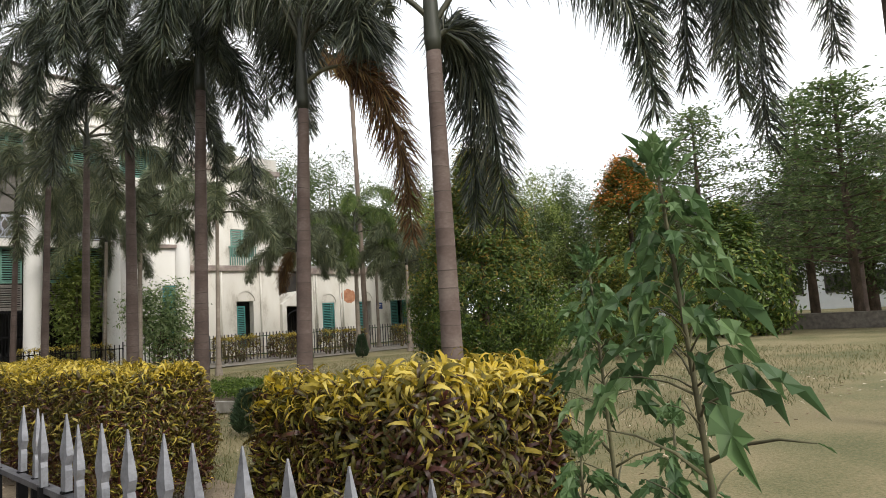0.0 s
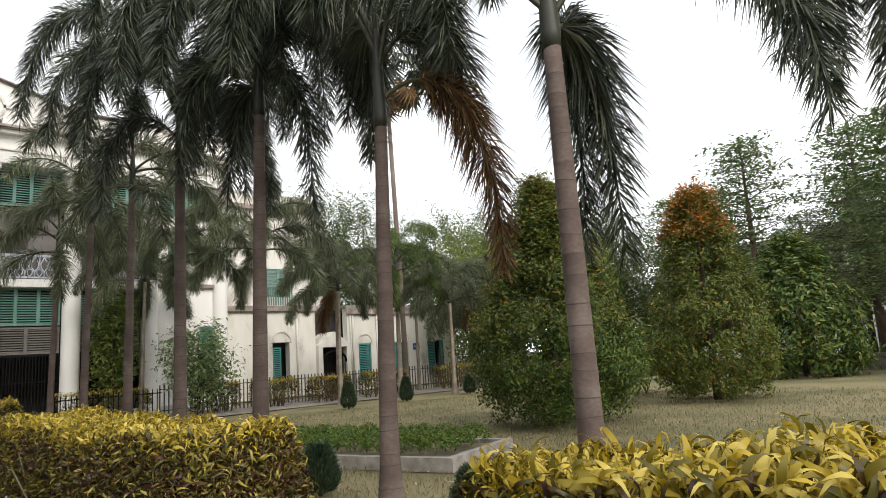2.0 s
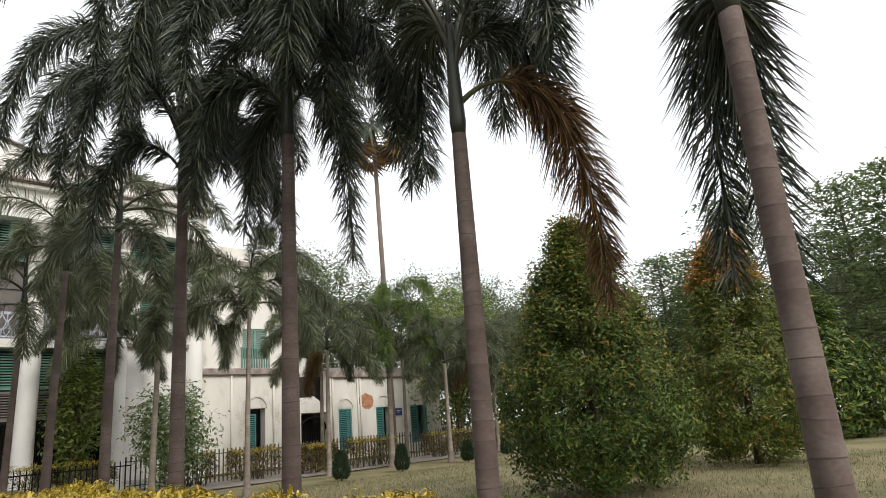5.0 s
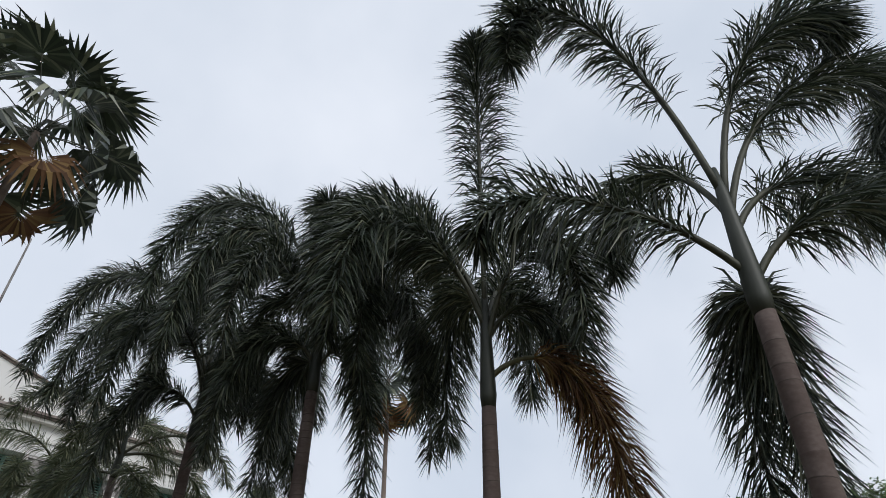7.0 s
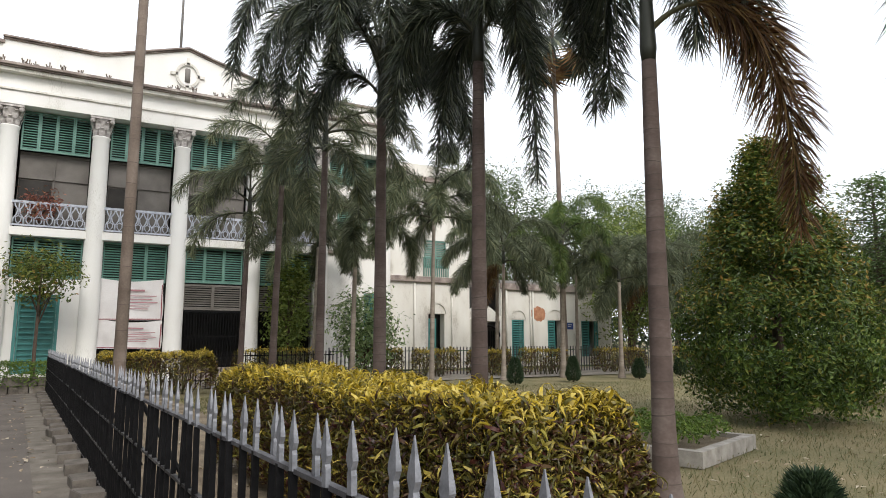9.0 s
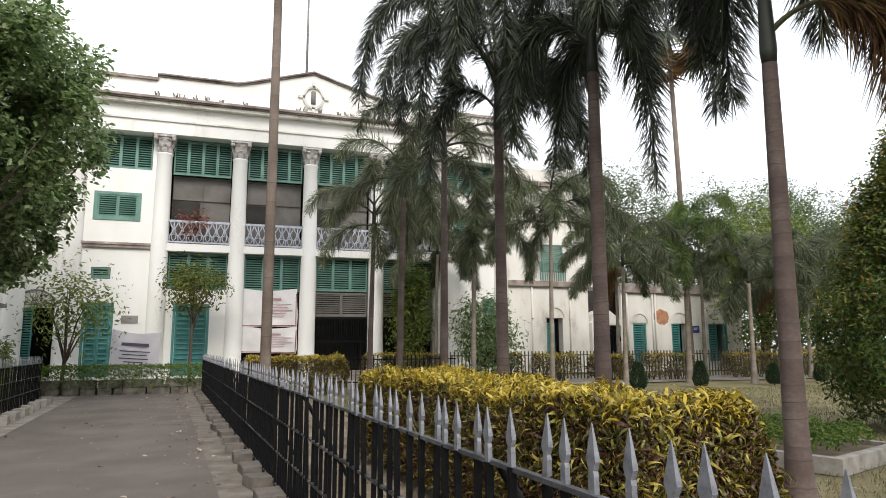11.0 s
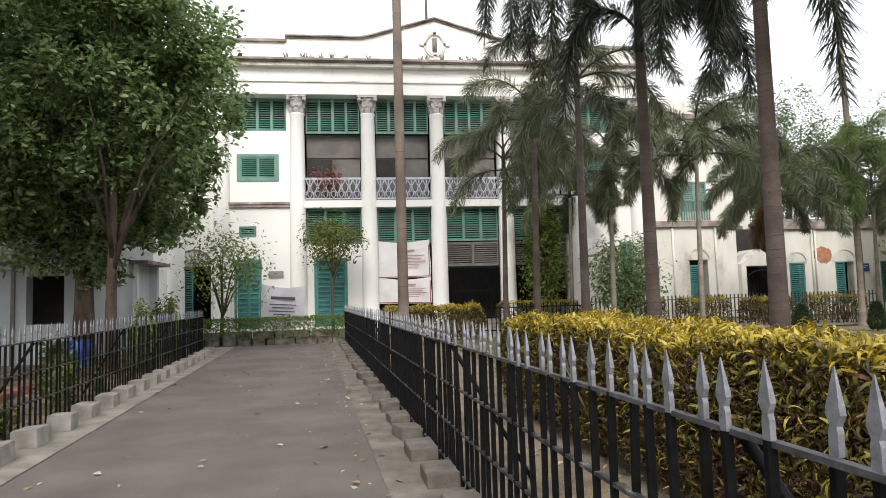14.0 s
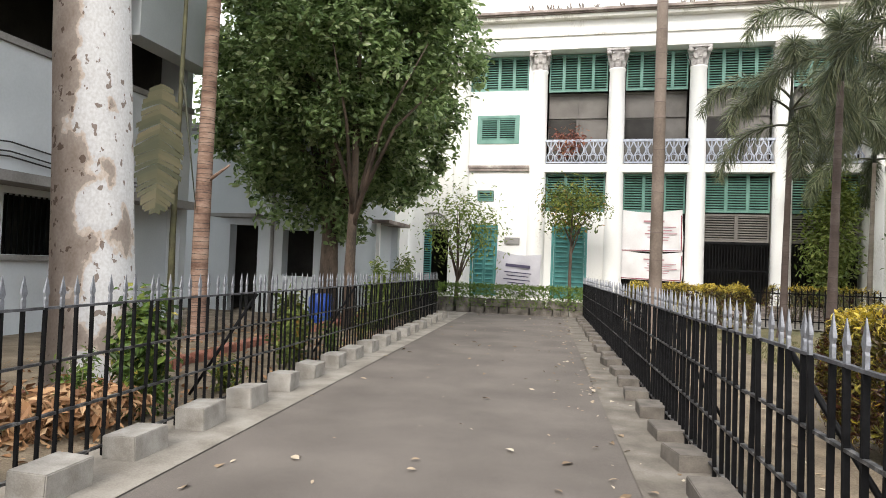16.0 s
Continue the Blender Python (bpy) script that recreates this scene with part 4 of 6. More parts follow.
def frond(a0, a1, length, mat, seed, dense=1.0, leaf=0.31, bare=0.16, arc=None):
    """An arching plumose frond along +x: rises at a0 degrees, ends at a1; or an arc of given rise, reach and drop. Shared by alike fronds."""
    key = (a0, a1, length, mat.name, seed, dense, leaf, arc)
    if key in FRONDS:
        return FRONDS[key]
    rg = np.random.default_rng(seed + int(abs(a0 * 7 + a1 * 3)))
    N = 26
    pts, p, bend = [], np.zeros(3), rg.normal(0, 0.06)
    for i in range(N + 1):
        pts.append(p.copy())
        s = i / N
        a = radians(a0 + (a1 - a0) * s ** 1.1)
        p = p + np.array([math.cos(a) * math.cos(bend * s * 3), math.cos(a) * math.sin(bend * s * 3), math.sin(a)]) * length / N
    pts = np.array(pts)
    if arc:
        rise, reach, drop = arc
        u = np.linspace(0, 1, N + 1)[:, None]
        b1, b2, b3 = np.array([0.3 * reach, 0, rise]), np.array([1.02 * reach, 0.1 * bend, rise]), np.array([reach, 2.0 * bend, drop])
        pts = 3 * u * (1 - u) ** 2 * b1 + 3 * u * u * (1 - u) * b2 + u ** 3 * b3
    bm = tube([tuple(q) for q in pts], [0.026 * (1 - 0.85 * i / N) + 0.003 for i in range(N + 1)], 6)
    ra = bpy.data.meshes.new("rachis")
    bm.to_mesh(ra)
    bm.free()
    ra.materials.append(M_rachis if mat is not M_frondbrown else M_stem)
    n = int((160 + 310 * sum(np.linalg.norm(np.diff(pts, axis=0), axis=1)) if arc else 900) * dense)
    s = bare + (1 - bare) * np.sort(rg.random(n)) ** 0.9
    f = s * N
    i0 = np.minimum(f.astype(int), N - 1)
    base = pts[i0] + (pts[i0 + 1] - pts[i0]) * (f - i0)[:, None]
    tang = pts[i0 + 1] - pts[i0]
    tang /= np.linalg.norm(tang, axis=1)[:, None]
    roll = rg.choice([0.0, math.pi], n) + rg.normal(0, 1.05, n)
    side = np.cross(tang, np.array([0, 0, 1.0]) + 1e-3)
    side /= np.linalg.norm(side, axis=1)[:, None]
    up = np.cross(side, tang)
    rad = side * np.cos(roll)[:, None] + up * np.sin(roll)[:, None]
    d = rad * 0.9 + tang * 0.62 + rg.normal(0, 0.17, (n, 3)) + np.array([0, 0, -0.10])
    d /= np.linalg.norm(d, axis=1)[:, None]
    ll = leaf * 1.22 * (0.45 + 0.55 * np.sin(np.pi * np.clip((s - bare) / (1 - bare) * 0.86 + 0.14, 0, 1))) * (0.8 + 0.4 * rg.random(n))
    w = np.cross(d, rad + rg.normal(0, 0.5, (n, 3)))
    w /= np.linalg.norm(w, axis=1)[:, None] + 1e-9
    wd = (0.0058 + 0.0045 * rg.random(n))[:, None]
    mid = base + d * (ll * 0.55)[:, None] + np.array([0, 0, -0.02])
    tip = base + d * ll[:, None] + np.array([0, 0, -1.0]) * (0.38 * ll)[:, None]
    v = np.stack([base - w * wd * 0.35, base + w * wd * 0.35, mid + w * wd, mid - w * wd, tip], 1).reshape(-1, 3)
    fs = []
    for k in range(n):
        o = 5 * k
        fs += [(o, o + 1, o + 2, o + 3), (o + 3, o + 2, o + 4)]
    le = array_mesh("foliage", v, fs, mat)
    FRONDS[key] = (ra, le)
    return FRONDS[key]


def add_frond(palm, at, az, a0, a1, length, mat, seed, **kw):
    ra, le = frond(a0, a1, length, mat, seed, **kw)
    f = new("frond", ra)
    f.parent, f.matrix_basis = palm, pose(*at, 0, 0, az)
    l = new("foliage", le)
    l.parent = f
    if mat is M_frondbrown:
        f["label"] = "withered brown hanging frond"
    return f


def trunk_mesh(h, r0, r1, flare, lean, mat, rings, seed):
    """A tapered trunk whose dark leaf scars are shallow raised rings in the same mesh."""
    rg = np.random.default_rng(seed)
    bm = bmesh.new()
    seg, marks, z = 14, [], 0.4 * rings
    while z < h - 0.1:
        marks.append(z)
        z += rings * (0.55 + 0.9 * rg.random())
    zs = sorted([(h * i / 12, 0) for i in range(13)] + [(m + d, k) for m in marks for d, k in ((-0.006, 0), (-0.004, 1), (0.004, 2), (0.006, 0))])
    prev = None
    for z, k in zs:
        f = max(0.0, z / h)
        r = r1 + (r0 - r1) * (1 - f) + flare * math.exp(-z * 4.5) + (0.0004 if k else 0.0)
        dz = 0.01 * math.sin(z * 37)
        ring = [bm.verts.new((lean[0] * f ** 1.3 + r * math.cos(2 * math.pi * i / seg), lean[1] * f ** 1.3 + r * math.sin(2 * math.pi * i / seg), z + dz * math.cos(2 * math.pi * i / seg + z * 9))) for i in range(seg)]
        if prev:
            for i in range(seg):
                fc = bm.faces.new((prev[0][i], prev[0][(i + 1) % seg], ring[(i + 1) % seg], ring[i]))
                fc.smooth = True
                fc.material_index = 1 if prev[1] == 1 and k == 2 else 0
        prev = (ring, k)
    bm.faces.new(prev[0])
    return bm


def heavy_palm(x, y, h, fronds, seed, r, lean, shaft, leaf, label="", size=1.0):
    """A foxtail palm whose fronds are given as azimuth, foot height, rise, reach, tip height, brown; all but the trunk's radius drawn up by size about 1.43 m."""
    up = lambda z: 1.43 + size * (z - 1.43)
    h, shaft, leaf = up(h), shaft * size, leaf * (0.5 + 0.5 * size)
    fronds = [(az, up(z0), up(top), reach * size, up(tip), brown) for az, z0, top, reach, tip, brown in fronds]
    palm = empty("palm_tree", (x, y, 0), label or "slender foxtail palm with ringed grey trunk and drooping fronds", "palm tree", "foxtail palms on the lawn")
    part("trunk", trunk_mesh(h, r, r * 0.68, r * 0.6, lean, M_trunk, 0.15, seed), M_trunk, palm, "grey-brown ringed trunk").data.materials.append(M_ring)
    lx, ly = lean
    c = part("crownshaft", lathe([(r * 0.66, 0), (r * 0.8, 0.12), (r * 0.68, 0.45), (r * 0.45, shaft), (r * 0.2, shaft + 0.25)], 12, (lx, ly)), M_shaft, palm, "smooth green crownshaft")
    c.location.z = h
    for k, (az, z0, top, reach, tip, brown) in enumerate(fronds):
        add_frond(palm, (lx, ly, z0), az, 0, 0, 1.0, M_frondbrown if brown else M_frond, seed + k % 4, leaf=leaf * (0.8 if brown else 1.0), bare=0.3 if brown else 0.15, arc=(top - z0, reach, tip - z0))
    return palm


def foxtail(x, y, h, fronds, seed, r=0.085, lean=(0, 0), mat=None, bark=None, label="", shaft=0.75, size=2.3, dense=1.0, leaf=0.31, base=0.0, count=11):
    """A foxtail palm: ringed trunk of height h, green crownshaft, arching plumose fronds (azimuth, start, end, factor, brown)."""
    palm = empty("palm_tree", (x, y, base), label or "slender foxtail palm with ringed grey trunk and drooping fronds", "palm tree", "foxtail palms on the lawn")
    tb = trunk_mesh(h, r, r * 0.66, r * 0.75, lean, bark or M_trunk, 0.15, seed)
    part("trunk", tb, bark or M_trunk, palm, "grey-brown ringed trunk").data.materials.append(M_palering if bark is M_palepalm else M_ring)
    lx, ly = lean
    cs = lathe([(r * 0.64, 0), (r * 0.78, 0.12), (r * 0.66, 0.45), (r * 0.42, shaft), (r * 0.2, shaft + 0.25)], 12, (lx, ly))
    c = part("crownshaft", cs, M_shaft, palm, "smooth green crownshaft")
    c.location.z = h
    rg = np.random.default_rng(seed)
    if fronds is None:
        fronds = []
        a = 360 * rg.random()
        for k in range(count):
            a += 137.5 + rg.normal(0, 12)
            q = k / (count - 1)
            fronds.append((a, 76 - 72 * q, -64 - 24 * q ** 0.7, 1.0 - 0.1 * q, k == count - 1 and rg.random() < 0.15))
    for k, (az, a0, a1, f, brown) in enumerate(fronds):
        zz = h + shaft * (0.9 if a0 > 55 else 0.55 if a0 > 20 else 0.12)
        m = M_frondbrown if brown else (mat or M_frond)
        add_frond(palm, (lx, ly, zz), az, round(a0 / 8) * 8, round(a1 / 8) * 8, round(size * f / 0.2) * 0.2, m, seed % 3, dense=dense, leaf=leaf)
    return palm


# azimuths: -40 to the side of the lawn, 140 towards the building, 229 towards the drive
heavy_palm(6.0, 6.83, 3.25, [(222, 4.0, 6.4, 0.45, 6.7, 0), (-35, 3.75, 4.3, 0.72, 3.3, 0), (-46, 3.45, 3.8, 0.9, 2.05, 1), (140, 3.95, 5.3, 1.3, 4.1, 0), (120, 3.9, 5.6, 1.4, 4.4, 0), (160, 3.85, 4.9, 1.15, 3.7, 0), (95, 3.9, 5.4, 1.6, 4.3, 0), (60, 3.8, 4.9, 1.3, 3.5, 0), (20, 3.8, 4.9, 1.1, 3.8, 0), (-85, 3.7, 4.7, 0.8, 3.6, 0)], 1, 0.095, (0.25, 0.2), 0.8, 0.39, "foxtail palm with one withered brown hanging frond", 1.31)
heavy_palm(5.97, 9.52, 4.3, [(140, 5.2, 7.3, 1.95, 5.3, 0), (120, 5.0, 6.8, 1.9, 4.8, 0), (160, 5.0, 6.6, 1.5, 4.6, 0), (100, 5.0, 6.1, 1.6, 4.2, 0), (60, 5.0, 6.5, 1.5, 4.8, 0), (20, 5.0, 6.3, 1.4, 4.4, 0), (-20, 4.9, 5.9, 1.3, 3.8, 0), (-60, 4.8, 5.9, 1.2, 4.0, 0), (229, 5.1, 6.6, 0.8, 5.7, 0), (185, 4.8, 5.9, 1.2, 4.3, 0), (262, 4.9, 5.9, 1.0, 4.2, 0), (150, 4.6, 5.1, 0.9, 3.6, 0), (-40, 4.5, 5.1, 0.6, 3.0, 0), (80, 4.5, 5.0, 0.8, 3.5, 0), (-45, 5.1, 6.6, 1.3, 5.2, 0)], 2, 0.105, (0.2, 0.28), 1.0, 0.36, size=1.197)
heavy_palm(5.96, 12.41, 4.7, [(140, 5.6, 8.0, 2.4, 5.5, 0), (125, 5.5, 7.4, 2.1, 5.2, 0), (155, 5.5, 7.0, 1.9, 5.0, 0), (-40, 5.0, 5.5, 1.4, 3.9, 0), (-30, 5.5, 7.0, 1.6, 5.2, 0), (229, 5.5, 7.4, 0.9, 6.4, 0), (200, 5.3, 6.6, 1.5, 4.6, 0), (60, 5.4, 6.8, 1.6, 5.0, 0), (95, 5.5, 7.6, 1.4, 6.0, 0), (10, 5.3, 6.4, 1.6, 4.6, 0), (175, 5.0, 5.6, 1.1, 3.8, 0), (265, 5.2, 6.4, 1.2, 4.6, 0), (-70, 5.1, 6.0, 1.2, 4.0, 0)], 3, 0.108, (0.02, 0.08), 1.1, 0.36, size=1.067)
heavy_palm(6.1, 4.56, 2.95, [(150, 3.65, 5.3, 1.08, 4.45, 0), (142, 3.15, 3.65, 1.25, 3.3, 0), (-55, 3.6, 5.2, 1.0, 4.9, 0), (-35, 3.5, 5.0, 1.6, 5.0, 0), (-28, 3.4, 4.1, 1.2, 3.7, 0), (-49, 3.1, 3.8, 1.27, 2.44, 0), (27, 3.0, 3.45, 0.95, 2.0, 0), (16, 3.0, 3.35, 0.85, 1.95, 0), (60, 3.5, 4.6, 1.2, 4.0, 0)], 4, 0.1, (0.0, 0.0), 0.72, 0.31, "foxtail palm with smooth trunk and long crownshaft", 1.437)
heavy_palm(9.7, 1.9, 4.3, [(92, 4.9, 6.2, 1.2, 2.9, 0), (105, 5.0, 6.6, 1.9, 3.7, 0), (125, 5.0, 6.5, 2.2, 3.9, 0), (140, 5.2, 7.2, 2.2, 5.4, 0), (75, 5.1, 6.9, 1.9, 4.2, 0), (160, 5.0, 6.4, 1.9, 4.3, 0), (112, 5.3, 7.8, 1.9, 6.3, 0), (185, 5.0, 6.6, 1.8, 4.2, 0), (215, 5.1, 6.8, 1.7, 4.8, 0), (30, 5.0, 6.6, 1.8, 4.2, 0), (250, 5.0, 6.6, 1.8, 4.2, 0), (300, 5.0, 6.6, 1.8, 4.2, 0), (345, 5.0, 6.6, 1.8, 4.2, 0), (120, 4.7, 5.4, 1.4, 3.3, 0), (148, 4.7, 5.5, 1.6, 3.6, 0)], 6, 0.105, (0.0, 0.0), 1.0, 0.44, "full foxtail palm with heavy drooping fronds at the lawn side")
for k, (x, y, h, r, g) in enumerate([(5.91, 15.21, 5.15, 0.092, 3), (5.76, 18.15, 5.0, 0.092, 3), (5.43, 20.03, 4.5, 0.08, 3), (8.73, 20.85, 4.7, 0.08, 1), (10.18, 18.69, 4.6, 0.07, 1), (14.44, 21.55, 3.95, 0.08, 1), (17.27, 21.88, 4.7, 0.1, 2), (18.7, 20.43, 3.4, 0.085, 1), (22.0, 21.6, 3.8, 0.085, 1), (8.9, 25.0, 4.6, 0.075, 1), (25.5, 25.2, 4.2, 0.08, 1), (16.2, 24.6, 4.6, 0.08, 1), (20.6, 25.0, 4.6, 0.08, 1), (23.6, 22.6, 4.0, 0.08, 1)]):
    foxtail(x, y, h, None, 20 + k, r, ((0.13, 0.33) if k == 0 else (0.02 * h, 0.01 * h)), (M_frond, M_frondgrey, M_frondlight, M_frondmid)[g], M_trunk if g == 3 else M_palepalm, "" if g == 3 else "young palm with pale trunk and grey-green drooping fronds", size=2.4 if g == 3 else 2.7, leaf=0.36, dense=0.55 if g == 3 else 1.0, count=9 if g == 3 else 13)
for x, y, h in ((38.0, 13.0, 5.2), (33.0, 8.5, 5.6)):
    foxtail(x, y, h, None, int(x), 0.14, (0.2, 0), M_frondgrey, M_trunk, "dark palm at the far edge of the lawn", size=3.6, leaf=0.6, dense=0.8)


def fan_leaf_mesh(name, r, mat, seed, n=26):
    rg = np.random.default_rng(seed)
    vs, fs = [], []
    for k in range(n):
        a = radians(-115 + 230 * k / (n - 1))
        d, s = np.array([math.cos(a), math.sin(a), 0]), np.array([-math.sin(a), math.cos(a), 0])
        w, L = r * 0.055, r * (0.85 + 0.2 * rg.random())
        droop = -0.35 * r * (0.5 + rg.random())
        o = len(vs)
        vs += [d * 0.05, d * L * 0.55 + s * w + np.array([0, 0, 0.04]), d * L * 0.55 - s * w + np.array([0, 0, 0.04]), d * L + np.array([0, 0, droop])]
        fs += [(o, o + 1, o + 2), (o + 1, o + 3, o + 2)]
    return array_mesh(name, vs, fs, mat)


FAN = fan_leaf_mesh("fan_leaf", 0.75, M_frond, 5)
FANDRY = fan_leaf_mesh("dry_fan_leaf", 0.65, M_frondbrown, 6)


def fan_palm(x, y, h, r, lean, seed, label, scale=1.0, base=0.0):
    rg = np.random.default_rng(seed)
    palm = empty("fan_palm", (x, y, base), label, "palm tree", "tall fan palms")
    tb = trunk_mesh(h, r, r * 0.7, r * 0.5, lean, M_fantrunk, 0.5, seed)
    part("trunk", tb, M_fantrunk, palm, "long smooth brownish trunk").data.materials.append(M_trunk)
    for k in range(26):
        dry = k >= 22
        az, el = 137.5 * k, (70 - 5.2 * k) if not dry else (-45 - 5 * (k - 22))
        L = (0.9 + 0.3 * rg.random()) * scale
        e = radians(el)
        px = Vector((math.cos(radians(az)) * math.cos(e), math.sin(radians(az)) * math.cos(e), math.sin(e))) * L
        o = Vector((lean[0], lean[1], h))
        st = part("petiole", tube([o, o + px * 0.5 + Vector((0, 0, 0.06)), o + px], 0.014, 5), M_rachis, palm)
        f = new("fan_leaf", FANDRY if dry else FAN)
        f.parent = st
        f.matrix_basis = Matrix.Translation(o + px) @ pose(0, 0, 0, rg.normal(0, 15), -el + 25, az) @ Matrix.Scale(scale, 4)
    return palm


fan_palm(2.61, 17.97, 13.2, 0.125, (0.0, 0.0), 3, "very tall fan palm with a smooth brown trunk beside the fence", 1.7)
fan_palm(19.69, 24.7, 15.2, 0.125, (-0.1, 0.2), 4, "tall thin fan palm behind the lawn", 1.7)

# ---- croton hedges ----


def croton(name, x0, x1, y0, y1, top, n, label, seed, size=0.26, low=0.12, follow=True, dark=0.5, category="hedge"):
    """A bushy croton hedge: stems, dark lower leaves and yellow leaves on top. x0 and x1 are offsets from the fence line if follow."""
    rg = np.random.default_rng(seed)
    hedge = empty(name, ((x0 + x1) / 2 + (fence_x((y0 + y1) / 2) if follow else 0), (y0 + y1) / 2, 0), label, category, "croton hedges")
    o = np.array(hedge.location)

    def place(fx, fy, z):
        yy = y0 + (y1 - y0) * fy
        xx = x0 + (x1 - x0) * fx + (fence_x(yy) if follow else 0)
        return np.stack([xx, yy, z], 1) - o

    bm = bmesh.new()
    for k in range(int(8 * (y1 - y0) * (x1 - x0)) + 4):
        b = place(np.array([rg.uniform(0.15, 0.85)]), np.array([rg.uniform(0.06, 0.94)]), np.array([0.0]))[0]
        for j in range(3):
            e = b + np.array([rg.normal(0, 0.13), rg.normal(0, 0.13), top * rg.uniform(0.6, 0.88)])
            tube([b, (b + e) / 2 + rg.normal(0, 0.03, 3), e], [0.014, 0.011, 0.006], 5, bm)
    part("stem", bm, M_stem, hedge, "thin brown stems")
    veins, midribs = [], []
    lump = lambda p: np.array([noise.noise((q[0] * 2.1, q[1] * 2.1, seed)) for q in p]) * 0.09
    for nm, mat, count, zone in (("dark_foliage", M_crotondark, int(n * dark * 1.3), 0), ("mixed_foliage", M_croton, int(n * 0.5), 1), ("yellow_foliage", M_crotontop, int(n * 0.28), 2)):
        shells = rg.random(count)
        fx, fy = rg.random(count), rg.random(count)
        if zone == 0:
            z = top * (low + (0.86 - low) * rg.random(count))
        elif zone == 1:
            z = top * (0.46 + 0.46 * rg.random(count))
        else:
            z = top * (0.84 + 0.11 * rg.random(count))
        edge = shells < (0.7 if zone < 2 else 0.25)
        sel = rg.integers(0, 4, count)
        fx = np.where(edge & (sel == 0), 0.03 * rg.random(count), np.where(edge & (sel == 1), 1 - 0.03 * rg.random(count), fx))
        fy = np.where(edge & (sel == 2), 0.02 * rg.random(count), np.where(edge & (sel == 3), 1 - 0.02 * rg.random(count), fy))
        bulge = 0.86 + 0.14 * np.sin(np.pi * np.clip(z / top, 0, 1))
        fx, fy = 0.5 + (fx - 0.5) * bulge, 0.5 + (fy - 0.5) * (0.5 + 0.5 * bulge)
        p = place(fx, fy, z)
        p[:, 2] += lump(p)
        out = np.stack([(fx - 0.5) * 1.5, (fy - 0.5) * (1.5 if y1 - y0 < 2 else 0.6), np.full(count, 0.5 if zone < 2 else 1.0)], 1)
        vs = []
        for c, tmpl in enumerate(CURLS):
            m = np.arange(count) % len(CURLS) == c
            k = int(m.sum())
            R = rotations(k, out[m], 0.42 if zone < 2 else 0.34, rg)
            sz = size * (0.55 + 0.75 * rg.random(k))
            vs.append(leaf_mesh(nm, p[m], R, sz, tmpl, mat, True))
            if zone < 2 and size < 0.16:
                (midribs if zone else veins).append(leaf_mesh("vein", p[m][::3] - R[::3, :, 1] * 0.002 + R[::3, :, 2] * 0.001, R[::3], sz[::3] * 0.99, (VEINS[c][0] * np.array([1.3, 1, 1]), VEINS[c][1]) if zone else VEINS[c], M_crotontop, True))
        part_ob = None
        for me in vs:
            if part_ob is None:
                bmj = bmesh.new()
            bmj.from_mesh(me)
            bpy.data.meshes.remove(me)
            part_ob = True
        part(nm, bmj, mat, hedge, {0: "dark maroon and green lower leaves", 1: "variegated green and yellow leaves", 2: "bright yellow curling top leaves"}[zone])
    for group, mat, lab in ((veins, M_crotontop, "yellow veins of the variegated leaves"), (midribs, M_crotondark, "dark midribs of the yellow leaves")):
        if not group:
            continue
        bmj = bmesh.new()
        for me in group:
            bmj.from_mesh(me)
            bpy.data.meshes.remove(me)
        part("vein" if group is veins else "midrib", bmj, mat, hedge, lab)
    return hedge


croton("croton_hedge", 1.12, 1.94, 5.42, 10.4, 1.06, 40000, "yellow and maroon croton hedge behind the iron fence", 5, 0.145)
croton("croton_hedge", 0.92, 1.62, 2.08, 3.04, 1.11, 12500, "bright yellow croton hedge at the fence", 6, 0.145)
croton("croton_hedge", 2.2, 4.95, 20.4, 21.3, 1.08, 6500, "low yellow croton hedge at the far end of the fence", 8, 0.17, follow=False, dark=0.3)
for k, (x, y, w, d) in enumerate([(7.2, 23.0, 2.6, 3), (10.4, 22.6, 1.4, 1), (12.3, 22.3, 1.5, 1), (14.2, 22.0, 1.4, 2), (16.2, 21.6, 1.7, 1), (20.0, 21.8, 2.2, 2), (23.0, 22.0, 1.6, 1), (25.2, 22.2, 1.8, 2)]):
    x, y, w = 2.3 + 1.1 * (x - 2.3), 2.5 + 1.1 * (y - 2.5), 1.1 * w
    croton("croton_shrub", x - w / 2, x + w / 2, y - 0.4, y + 0.4, 1.0 + 0.1 * RNG.random(), 1300, "maroon and yellow croton shrub before the wing" if d > 1 else "yellow croton shrub before the wing", 30 + k, 0.2, follow=False, dark=0.9 if d == 2 else 0.45, category="shrub")
# railing before the wing
railing = empty("garden_railing", (9.6, 25.4, 0), "dark green iron railing before the low wing", "fence")
part("rail", boxes((0, 18, -0.015, 0.015, 0.92, 0.95), (0, 18, -0.015, 0.015, 0.2, 0.23)), M_conifer, railing)
bm = bmesh.new()
box(bm, -0.02, 0.02, -0.012, 0.012, 0.0, 1.08)
post_mesh = bpy.data.meshes.new("bar")
bm.to_mesh(post_mesh)
bm.free()
post_mesh.materials.append(M_rail)
for k in range(120):
    b = new("bar", post_mesh)
    b.parent, b.location = railing, (0.15 * k, 0, 0)
railing = empty("garden_railing", (2.6, 22.6, 0), "dark iron railing before the entrance steps", "fence")
part("rail", boxes((0, 6.2, -0.015, 0.015, 0.88, 0.91), (0, 6.2, -0.015, 0.015, 0.2, 0.23)), M_black, railing)
bm = bmesh.new()
box(bm, -0.012, 0.012, -0.012, 0.012, 0.0, 1.02)
post_mesh = bpy.data.meshes.new("bar")
